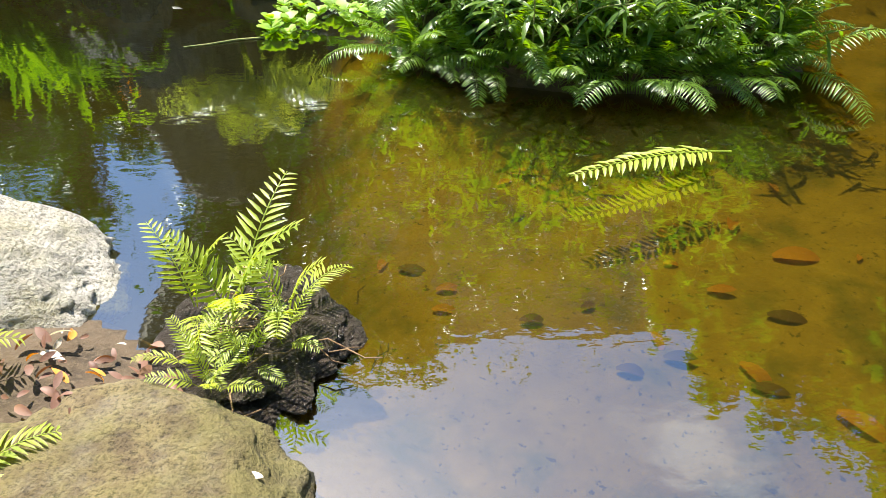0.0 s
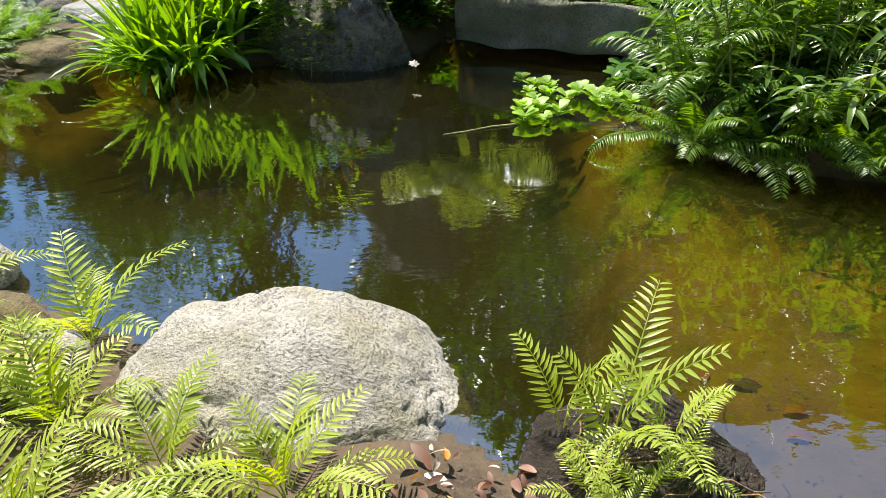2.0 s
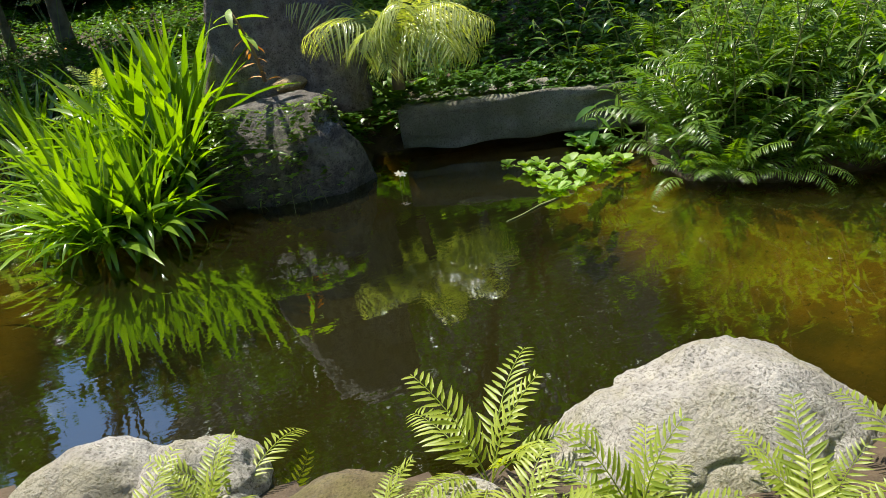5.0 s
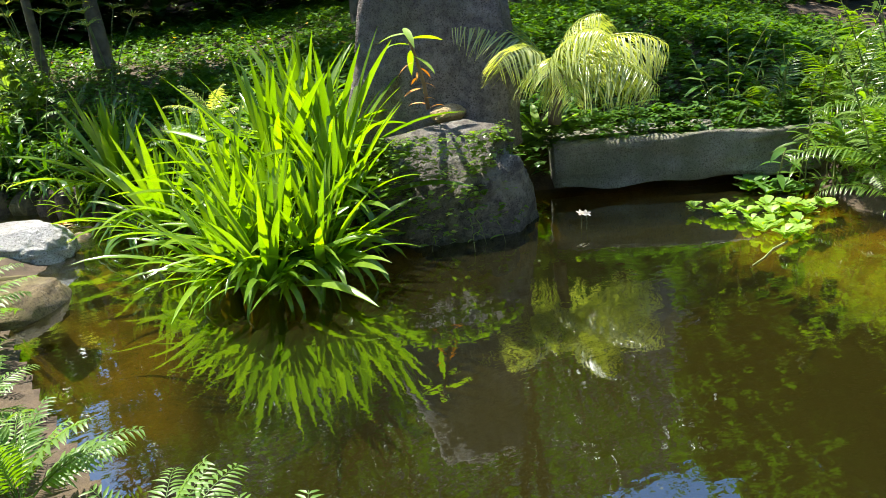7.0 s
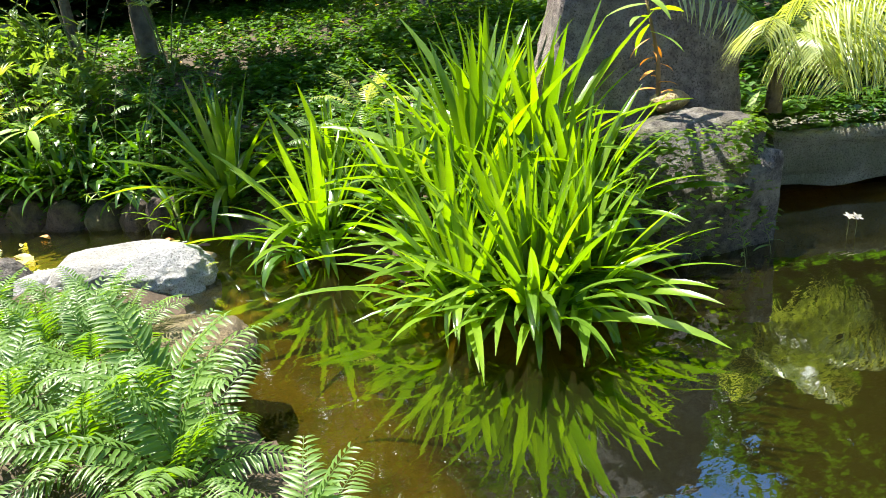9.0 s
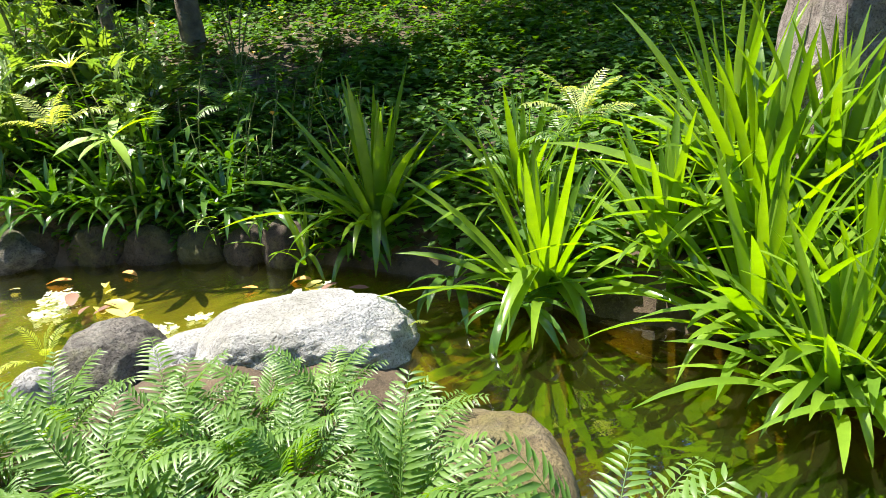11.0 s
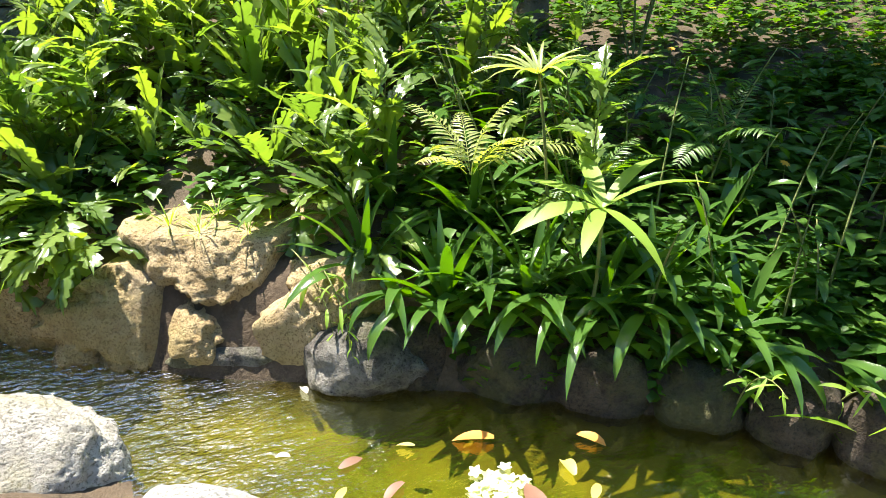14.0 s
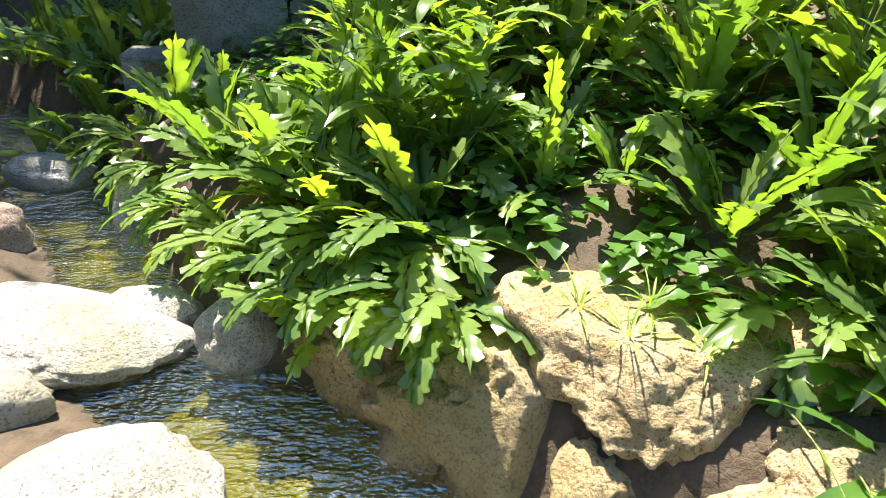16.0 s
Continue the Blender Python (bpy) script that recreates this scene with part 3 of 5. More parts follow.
def ledge():
    bm = bmesh.new()
    bmesh.ops.create_cube(bm, size=1.0)
    bmesh.ops.subdivide_edges(bm, edges=bm.edges[:], cuts=22, use_grid_fill=True)
    for v in bm.verts:
        p = v.co
        n = noise.noise(Vector((p.x * 5, p.y * 4, p.z * 4)))
        x = p.x * 1.95
        v.co = Vector((x, p.y * 0.5 + 0.03 * n + 0.02 * noise.noise(Vector((x * 4, p.z * 3, 3))), p.z * 0.33 * (1 - 0.12 * abs(x)) + 0.03 * n))
    me = bpy.data.meshes.new("ledge")
    bm.to_mesh(me)
    bm.free()
    me.materials.append(M["ledge"])
    me.polygons.foreach_set("use_smooth", [True] * len(me.polygons))
    ob = new("stone_ledge", me)
    ob.matrix_basis = pose(-0.50, 5.32, 0.235, 0, 0, -27)
    return tagged(ob, "weathered pale concrete ledge above the dark water", "ledge", kind="structure")


ledge()


# ---------- plants ----------
def straps(n, lengths, widths, mat, a0=(8, 50), a1=(40, 120), segs=7, fold=0.35, profile=None, name="leaf"):
    out = []
    for i in range(n):
        t = i / max(1, n - 1)
        L = lengths[0] + (lengths[1] - lengths[0]) * rng.rand()
        v, f = blade(L, a0[0] + (a0[1] - a0[0]) * t, a1[0] + (a1[1] - a1[0]) * t + rng.uniform(-12, 12), rng.uniform(*widths), segs, fold, profile, rng.uniform(-0.6, 0.6))
        out.append(mesh_of(name, v, f, mat))
    return out


def rosette(name, x, y, z, meshes, n, label, category, group="", scale=1.0, spread=0.05, part_name="leaf", tilt=8, power=1.0, arc=(0, 360)):
    """A plant whose leaves rise from one crown; inner leaves upright, outer ones arching."""
    ob = thing(name, pose(x, y, z), label, category, group)
    for i in range(n):
        t = (i + rng.rand()) / n
        me = meshes[min(len(meshes) - 1, int(t ** power * len(meshes)))]
        a = arc[0] + (137.5 * i + rng.uniform(-20, 20)) % 360 * (arc[1] - arc[0]) / 360
        r = spread * t
        s = scale * rng.uniform(0.8, 1.12)
        m = pose(r * math.cos(radians(a)), r * math.sin(radians(a)), rng.uniform(0, 0.05) * scale, rng.uniform(-tilt, tilt), rng.uniform(-tilt, tilt), a)
        part(part_name, me, ob, m @ Matrix.Scale(s, 4))
    return ob


PANDAN = straps(14, (0.60, 0.86), (0.044, 0.064), M["pandan"], (2, 58), (6, 112), 8)
SKIRT = straps(8, (0.34, 0.52), (0.046, 0.064), M["pandan"], (48, 84), (105, 165), 8)


def screw_pine(x, y, n, skirt, s, label, group):
    """A strap-leaved clump: stiff upright blades in the middle, short broad ones drooping round the foot."""
    z = max(0.02, gz(x, y))
    ob = rosette("screw_pine", x, y, z, PANDAN, n, label, "plant", group, s, 0.10, "leaf", 7, 1.15)
    part("stem", mesh_of("stem", *tube([[0, 0, -0.25], [0.01, 0, 0.0], [0, 0.01, 0.16]], 0.05 * s, 0.035 * s, 8), M["stalk"]), ob)
    for i in range(skirt):
        a = 137.5 * i + rng.uniform(-25, 25)
        part("leaf", SKIRT[i % 8], ob, pose(0.05 * math.cos(radians(a)), 0.05 * math.sin(radians(a)), rng.uniform(0.08, 0.22) * s, rng.uniform(-8, 8), rng.uniform(-8, 8), a) @ Matrix.Scale(s * rng.uniform(0.8, 1.15), 4))
    return ob


for x, y, s, n, k in [(-3.58, 5.06, 0.9, 70, 44), (-3.3, 5.08, 0.88, 66, 40), (-3.76, 5.32, 0.82, 56, 30), (-3.42, 5.40, 1.0, 64, 20), (-3.08, 5.42, 0.92, 54, 24), (-3.6, 5.7, 1.0, 54, 12),
                      (-3.3, 5.95, 1.15, 46, 8), (-2.95, 5.85, 1.12, 44, 10), (-3.62, 6.15, 0.85, 32, 8), (-3.02, 6.3, 1.1, 36, 6)]:
    screw_pine(x, y, n, k, s, "bright green strap-leaved clump drooping over the pond", "strap-leaved clumps by the pond")
for x, y, s, n, k in [(-4.28, 7.55, 1.0, 40, 18), (-4.0, 6.52, 1.0, 46, 22), (-4.62, 7.8, 0.55, 16, 8), (-3.75, 6.95, 0.8, 28, 8)]:
    screw_pine(x, y, n, k, s, "dark green strap-leaved clump at the stream mouth", "strap-leaved clumps by the stream")

FERN = []
for i in range(10):
    v, f = frond(rng.uniform(0.38, 0.5), 6 + 6 * i, 50 + 9 * i, 15, 0.078, 0.0135, 0.25)
    FERN.append(mesh_of("frond", v, f, M["fern"]))
FERN2 = [mesh_of("frond", m_v, m_f, M["fern_cool"]) for m_v, m_f in (frond(rng.uniform(0.42, 0.6), 10 + 7 * i, 60 + 9 * i, 17, 0.098, 0.018, 0.2, 60, 0.35, droop=0.15) for i in range(8))]


def fern(x, y, n, s=1.0, meshes=FERN, label="yellow-green fern with arching feathery fronds", z=None, group="ferns on the bank", arc=(0, 360)):
    return rosette("fern", x, y, gz(x, y) if z is None else z, meshes, n, label, "fern", group, s, 0.04, "frond", 10, 1.0, arc)


# ferns on the soil mound in the water
me_mound = rocky("soil_mound", M["peat"], 0.26, 0.3, 0.045, 60, rough=0.55, sub=6)
mound = new("soil_mound", me_mound)
mound.matrix_basis = pose(-0.68, 1.6, 0.0)
tagged(mound, "wet dark peaty mound with twigs in shallow water", "mound")
fern(-0.74, 1.66, 4, 0.85, FERN[:5], z=0.05, label="young yellow-green fern on the wet mound")
fern(-0.6, 1.68, 5, 0.6, z=0.05, label="small bright fern on the wet mound")
fern(-0.85, 1.72, 4, 0.6, z=0.04, label="small bright fern on the wet mound")
for x, y in [(-0.8, 1.5), (-0.68, 1.5), (-0.6, 1.58), (-0.75, 1.42)]:
    fern(x, y, 7, 0.33, z=0.06, label="tiny bright fern on the wet mound")
# ferns in front of the boulder
for x, y, n, s in [(-1.22, 1.12, 10, 0.65), (-1.45, 1.4, 10, 0.72), (-1.75, 1.45, 10, 0.7), (-2.1, 1.6, 11, 0.75), (-2.3, 2.02, 8, 0.85), (-1.95, 1.25, 10, 0.8), (-1.6, 1.1, 9, 0.7), (-1.25, 0.9, 9, 0.7),
                   (-2.4, 1.65, 10, 0.7), (-2.65, 1.85, 6, 0.6), (-3.05, 2.15, 7, 0.62), (-3.25, 2.1, 7, 0.6), (-3.0, 2.3, 4, 0.65)]:
    fern(x, y, n, s)
# cool green ferns on the left bank
for x, y, n, s in [(-3.95, 2.72, 12, 0.7), (-4.25, 3.1, 12, 0.75), (-4.6, 3.6, 13, 0.8), (-4.85, 4.2, 12, 0.8), (-5.05, 4.7, 13, 0.8), (-5.05, 5.1, 13, 1.0), (-5.25, 5.6, 12, 0.75), (-5.4, 5.95, 12, 0.7),
                   (-5.65, 6.35, 11, 0.75), (-5.95, 6.55, 10, 0.7), (-5.2, 6.2, 9, 0.6), (-5.9, 6.1, 10, 0.8), (-5.5, 5.3, 11, 0.8), (-5.55, 6.15, 11, 0.7), (-5.35, 6.35, 9, 0.6), (-5.75, 5.8, 10, 0.8), (-5.1, 5.9, 9, 0.6), (-6.2, 6.5, 9, 0.7), (-5.3, 5.0, 10, 0.8)]:
    fern(x, y, n + 4, s * 0.92, FERN2, "blue-green fern with long arching fronds", group="cool green ferns on the bank")

# small ferns and broad leaves on the right-hand bank
LANCE = straps(10, (0.16, 0.26), (0.022, 0.034), M["reed"], (40, 85), (80, 140), 5, 0.25, lambda s: math.sin(math.pi * min(1, s * 0.93 + 0.07)) ** 0.7)


def leafy_stem(name, x, y, z, height, lean, az, pairs, meshes, label, category, group="", scale=1.0, stalk=0.006, curve=20):
    """An upright stem with alternate leaves."""
    ob = thing(name, pose(x, y, z, 0, 0, az), label, category, group)
    pts, ang = spine(height, lean, lean + curve, 8)
    v, f = tube(pts, stalk, stalk * 0.4, 5)
    part("stem", mesh_of("stem", v, f, M["stalk"]), ob)
    for i in range(pairs):
        s = 0.12 + 0.88 * (i + 1) / pairs
        k = min(7, int(s * 8 - 1e-6))
        fr = s * 8 - k
        p = pts[k] * (1 - fr) + pts[k + 1] * fr
        me = meshes[rng.randint(len(meshes))]
        part("leaf", me, ob, pose(*p, rng.uniform(-15, 15), math.degrees(ang[k]) * 0.4, 137.5 * i + rng.uniform(-30, 30)) @ Matrix.Scale(scale * rng.uniform(0.75, 1.15) * (1 - 0.35 * s), 4))
    return ob


FERN3 = [mesh_of("frond", m_v, m_f, M["reed"]) for m_v, m_f in (frond(rng.uniform(0.55, 0.8), 6 + 7 * i, 50 + 11 * i, 24, 0.12, 0.015, 0.1, 60, 0.5) for i in range(8))]
rb = random.Random(4)
for x, y, n, s in [(-0.15, 3.6, 12, 0.55), (0.12, 3.42, 12, 0.55), (0.45, 3.3, 12, 0.55), (0.8, 3.28, 12, 0.55), (1.15, 3.3, 12, 0.55), (1.5, 3.38, 11, 0.55), (-0.2, 3.95, 11, 0.55), (0.28, 3.45, 11, 0.6), (0.95, 3.4, 11, 0.6), (0.3, 3.85, 11, 0.9), (0.7, 3.8, 11, 0.9),
                   (1.1, 3.85, 11, 0.9), (-0.1, 4.0, 10, 0.85), (0.45, 4.3, 10, 1.0), (0.95, 4.35, 10, 1.0), (0.1, 4.5, 9, 0.9), (1.5, 4.2, 10, 0.95), (0.5, 4.9, 9, 1.0), (1.0, 5.0, 9, 1.0), (1.62, 3.75, 10, 0.7),
                   (0.3, 5.3, 8, 0.9), (-0.05, 4.3, 8, 0.6), (1.6, 4.8, 8, 1.0)]:
    fern(x, y, n, s, FERN3, "dense green fern with narrow leaflets on the far bank", group="ferns on the far bank")
for k in range(13):
    x = -0.3 + 0.16 * k
    y = float(np.interp(x, [-0.3, 0.0, 0.5, 1.1, 1.7, 2.3], [3.75, 3.42, 3.22, 3.2, 3.35, 3.6])) + 0.06
    fern(x + rb.uniform(-0.06, 0.06), y + rb.uniform(-0.08, 0.06), rb.randint(4, 8), rb.uniform(0.28, 0.68), FERN3, "green fern trailing into the water", z=0.03, group="ferns at the waterline", arc=(150, 390))
for k in range(90):
    x, y = rb.uniform(-0.2, 1.65), 0
    y = 3.5 + rb.random() ** 1.3 * 1.7 + max(0, 0.2 - x) * 0.8
    leafy_stem("cane_plant", x, y, gz(x, y), rb.uniform(0.5, 1.05), rb.uniform(2, 14), rb.uniform(0, 360), 15, LANCE, "slender green stem with narrow drooping leaves", "plant", "cane plants on the far bank", 1.05)
for k in range(26):
    x = rb.uniform(-0.25, 1.6)
    y = float(np.interp(x, [-0.3, 0.0, 0.5, 1.1, 1.7], [3.75, 3.45, 3.27, 3.25, 3.4])) + rb.uniform(0.02, 0.16)
    leafy_stem("cane_plant", x, y, gz(x, y), rb.uniform(0.35, 0.75), rb.uniform(10, 38), rb.uniform(-140, -40), 13, LANCE, "slender green stem leaning over the water", "plant", "cane plants over the water", 1.0, 0.005, 45)
BROAD = straps(6, (0.26, 0.36), (0.05, 0.065), M["shrub"], (50, 90), (85, 130), 6, 0.2, lambda s: math.sin(math.pi * min(1, s * 0.95 + 0.05)) ** 0.8)
for x, y, h, n in [(-0.28, 4.75, 0.55, 11), (0.02, 4.6, 0.6, 11), (0.2, 5.1, 0.75, 12), (-0.1, 5.45, 0.5, 10), (-0.45, 5.9, 0.3, 9)]:
    leafy_stem("shrub", x, y, gz(x, y), h, 12, rb.uniform(150, 260), n, BROAD, "shrub with long pointed dark green leaves", "shrub", "broad-leaved shrubs by the ledge", 0.9, 0.008)

# the small palm above the ledge
PALM = []
for i in range(7):
    v, f = frond(rng.uniform(0.75, 0.95), 20 + 8 * i, 95 + 8 * i, 34, 0.27, 0.012, -0.25, 62, 0.55, 0.12, 0.25, 0.006)
    PALM.append(mesh_of("frond", v, f, M["palm"]))
palm = thing("palm", pose(-1.42, 5.62, 0.52), "small palm with pale sunlit drooping feathery fronds", "palm")
pts, _ = spine(0.35, 5, 10, 6)
part("trunk", mesh_of("trunk", *tube(pts, 0.05, 0.04, 8), M["bark"]), palm)
for i, (az, k, s) in enumerate([(-95, 2, 1.0), (-60, 3, 1.0), (-125, 4, 0.95), (-30, 4, 1.05), (-150, 3, 1.0), (-75, 5, 1.0), (-110, 6, 0.8), (170, 1, 1.0), (20, 2, 1.0), (90, 3, 0.9), (-45, 6, 0.9), (130, 0, 0.9), (-80, 0, 0.8)]):
    part("frond", PALM[k], palm, pose(0, 0, 0.33, rng.uniform(-8, 8), 0, az) @ Matrix.Scale(s, 4))
SCREW = straps(5, (0.3, 0.42), (0.06, 0.075), M["lettuce"], (15, 60), (40, 100), 6, 0.3, lambda s: math.sin(math.pi * min(1, s * 0.94 + 0.06)) ** 0.6)
rosette("ginger_plant", -1.42, 5.82, gz(-1.42, 5.82) + 0.42, SCREW, 9, "leafy plant with broad pale green leaves behind the palm", "plant")
# the orchid on the standing stone
orchid = thing("epiphyte", pose(-2.36, 5.60, 0.76), "climbing plant with yellow-green top and dead brown leaves", "plant")
pts = np.array([[0, 0, 0], [-0.02, -0.02, 0.16], [-0.05, -0.02, 0.3], [-0.12, -0.03, 0.5]])
part("stem", mesh_of("stem", *tube(pts, 0.014, 0.007, 6), M["twig"]), orchid)
for i in range(16):
    s = i / 15
    p = pts[0] * (1 - s) + pts[3] * s
    me = BROAD[i % 6] if s > 0.6 else LANCE[i % 10]
    lf = me.copy()
    lf.materials[0] = M["lettuce"] if s > 0.6 else M["orange_leaf"]
    part("leaf", lf, orchid, pose(*p, rng.uniform(-20, 20), 25, 137.5 * i) @ Matrix.Scale(0.72 if s > 0.6 else 0.6, 4))


# ---------- creepers: scattered small leaves ----------
def scatter_leaves(name, spots, leaf_size, per, height, mat, label, category="groundcover"):
    """Many short sprigs, each with a few small leaves, as one mesh."""
    n = len(spots) * per
    base = np.array([[0, 0, 0], [0.38, 0.42, 0.1], [0.5, 0, 0.0], [0.38, -0.42, 0.1], [1, 0, -0.06], [0.72, 0.2, 0.04], [0.72, -0.2, 0.04]])
    faces = np.array([[0, 2, 1], [0, 3, 2], [1, 2, 5], [2, 4, 5], [2, 3, 6], [2, 6, 4]])
    pos = np.repeat(np.asarray(spots, float), per, 0)
    k = np.tile(np.arange(per), len(spots))
    az = rng.rand(n) * 2 * np.pi
    tip = rng.uniform(-0.2, 0.75, n)
    size = leaf_size * rng.uniform(0.6, 1.25, n)
    hz = np.repeat(rng.uniform(0.4, 1.0, len(spots)) * height, per) * (0.25 + 0.75 * k / per)
    v = base[None] * size[:, None, None]
    ca, sa = np.cos(tip)[:, None], np.sin(tip)[:, None]
    x = v[..., 0] * ca + v[..., 2] * sa
    z = v[..., 2] * ca - v[..., 0] * sa * 0.6
    y = v[..., 1]
    cz, sz = np.cos(az)[:, None], np.sin(az)[:, None]
    out = np.stack([x * cz - y * sz, x * sz + y * cz, z], -1)
    out += pos[:, None] + np.stack([rng.uniform(-0.03, 0.03, n), rng.uniform(-0.03, 0.03, n), hz], -1)[:, None]
    f = (faces[None] + (np.arange(n) * 7)[:, None, None]).reshape(-1, 3)
    ob = new(name, mesh_of(name, out.reshape(-1, 3), f, mat))
    return tagged(ob, label, category, kind="stuff")


def bank_spots(n, x0, x1, y0, y1, test):
    X, Y = rng.uniform(x0, x1, n), rng.uniform(y0, y1, n)
    dn, df, wet = dist_to(NEAR, X, Y), dist_to(FAR, X, Y), inside(X, Y)
    ok = (~wet) & (df < dn) & test(X, Y, df)
    return np.stack([X, Y, ground_z(X, Y)], 1)[ok]


hill = np.vstack([bank_spots(9000, -6.5, 3.5, 5.2, 9.5, lambda X, Y, d: d > 0.06 + 0.6 * (X < -5.7)), bank_spots(9000, -9.5, 5, 8.5, 16, lambda X, Y, d: d > 0.3)])
scatter_leaves("creeping_groundcover", hill, 0.075, 7, 0.2, M["cover"], "dense dark green creeper covering the shaded hillside")
near_stream = bank_spots(1300, -5.75, -4.2, 7.4, 9.4, lambda X, Y, d: (d > 0.02) & (d < 0.6))
scatter_leaves("creeping_groundcover", near_stream, 0.06, 7, 0.16, M["shrub"], "low leafy weeds along the stream's edge")
right = bank_spots(1600, -0.4, 2.2, 3.2, 5.6, lambda X, Y, d: d > 0.03)
scatter_leaves("creeping_groundcover", right, 0.06, 6, 0.15, M["cover"], "low weeds under the ferns on the far bank")
# creeper trailing over the dark rock
ang_ = rng.uniform(-1.9, 1.2, 620)
hh_ = rng.rand(620) ** 0.8
vine = np.stack([-2.36 + 0.56 * np.sin(ang_) * (1 - 0.3 * hh_), 5.40 - 0.36 * np.cos(ang_) * (1 - 0.3 * hh_), 0.02 + 0.62 * hh_], 1)
vine = vine[(rng.rand(620) < 0.25 + 0.7 * hh_)]
scatter_leaves("creeper", vine, 0.045, 3, 0.05, M["reed"], "thin creeper with small pale leaves over the dark rock", "creeper")
hang = np.stack([rng.uniform(-1.75, 0.25, 420), np.zeros(420), rng.uniform(0.34, 0.5, 420)], 1)
hang[:, 1] = 5.20 - 0.51 * (hang[:, 0] + 0.7) + 1.6 * (hang[:, 2] - 0.33)
scatter_leaves("creeper", hang, 0.06, 5, 0.1, M["cover"], "dark creeper hanging over the concrete ledge", "creeper")

# sprigs and blossoms standing in the water
for x, y, n in [(-2.3, 5.04, 9), (-2.62, 5.12, 8), (-2.42, 4.95, 7), (-2.2, 4.98, 6)]:
    sprig = leafy_stem("water_weed", x, y, 0.0, 0.2, 10, rb.uniform(0, 360), n, LANCE, "pale green weed standing in the pond", "plant", "weeds in the pond", 0.36, 0.002)
WHITE = mesh_of("petal", *pinna(0.024, 0.014, -0.2), M["pale_leaf"])
for x, y in [(-1.71, 4.91), (-1.69, 4.88)]:
    wf = thing("white_flower", pose(x, y, 0.0), "small white flower standing above the dark water", "flower", "white pond flowers")
    part("stem", mesh_of("stem", *tube([[0, 0, 0], [0.004, 0, 0.05], [0, 0, 0.1]], 0.002, 0.0015, 4), M["stalk"]), wf)
    for i in range(5):
        part("petal", WHITE, wf, pose(0, 0, 0.1, 25, 0, 0) @ pose(0, 0, 0, 0, 0, 72 * i) @ Matrix.Scale(1.4, 4))
fern(-4.66, 6.66, 5, 0.3, z=0.06, label="tiny fern growing from a crack in the rock")
fern(-5.95, 7.45, 5, 0.4, z=0.05, label="small fern between stream rocks")

# yellow daisies in the groundcover
PETAL = mesh_of("petal", *pinna(0.016, 0.009, 0.1), M["flower"])
for k in range(34):
    x, y = rb.uniform(-5.2, -1.5), rb.uniform(7.8, 11.5)
    fl = thing("daisy", pose(x, y, gz(x, y)), "small yellow daisy in the hillside groundcover", "flower", "daisies in the groundcover")
    part("stem", mesh_of("stem", *tube([[0, 0, 0], [0.01, 0, 0.1], [0, 0, 0.21]], 0.002, 0.0015, 4), M["stalk"]), fl)
    face = pose(0, 0, 0.215, rb.uniform(-25, 25), rb.uniform(-25, 25), rb.uniform(0, 90)) @ Matrix.Scale(1.5, 4)
    for i in range(8):
        part("petal", PETAL, fl, face @ pose(0, 0, 0, 0, 0, 45 * i))


# ---------- upstream bank: lobed ferns, strap plants, fan palms ----------
def lobed_leaf(length, a0, a1, width, pairs, fold=0.3):
    """A deeply cut leaf: a narrow blade along the midrib with pointed, forward-swept fingers on both sides."""
    n = 2 * pairs + 4
    pts, ang = spine(length, a0, a1, n)
    up = [np.array([-math.cos(a), 0, math.sin(a)]) for a in ang]
    fwd = [np.array([math.sin(a), 0, math.cos(a)]) for a in ang]
    side = np.array([0, 1.0, 0])
    v, f = [], []
    ripple = rng.uniform(0, 6.28)
    for i in range(n + 1):
        s = i / n
        w = width * (0.05 + 0.17 * math.sin(math.pi * min(1, s * 0.92 + 0.06)) ** 0.6) * (1 - s ** 8)
        wave = 0.25 * w * math.sin(i * 1.9 + ripple)
        v += [pts[i] + side * w + up[i] * (w * fold + wave), pts[i], pts[i] - side * w + up[i] * (w * fold - wave)]
    for i in range(n):
        k = 3 * i
        f += [[k, k + 1, k + 4, k + 3], [k + 1, k + 2, k + 5, k + 4]]
    for p in range(pairs):
        i = 2 + 2 * p
        s = (i + 1) / n
        reach = width * 0.5 * math.sin(math.pi * min(1, 0.16 + 0.80 * s)) ** 0.7
        for col, sg in ((0, 1), (2, -1)):
            r = reach * rng.uniform(0.7, 1.15)
            a, b = v[3 * i + col], v[3 * (i + 2) + col] * 0.85 + v[3 * (i + 1) + col] * 0.15
            lift = up[i] * r * rng.uniform(-0.15, 0.45)
            out = side * sg * r + fwd[i] * r * rng.uniform(0.5, 0.9) + lift
            m0 = a + out * 0.55 - fwd[i] * r * 0.05
            m1 = b + out * 0.5 + fwd[i] * r * 0.10
            k = len(v)
            v += [m0, m1, (a + b) / 2 + out * 1.1]
            f += [[3 * i + col, 3 * (i + 1) + col, k + 1, k], [3 * (i + 1) + col, 3 * (i + 2) + col, k + 1], [k, k + 1, k + 2]]
    return v, f


def lobed_set(n, lengths, widths, a0, a1):
    out = []
    for i in range(n):
        t = i / max(1, n - 1)
        v, f = lobed_leaf(rng.uniform(*lengths), a0[0] + (a0[1] - a0[0]) * t, a1[0] + (a1[1] - a1[0]) * t + rng.uniform(-12, 12), rng.uniform(*widths), rng.randint(6, 9))
        out.append(mesh_of("leaf", v, f, M["lobed"]))
    return out


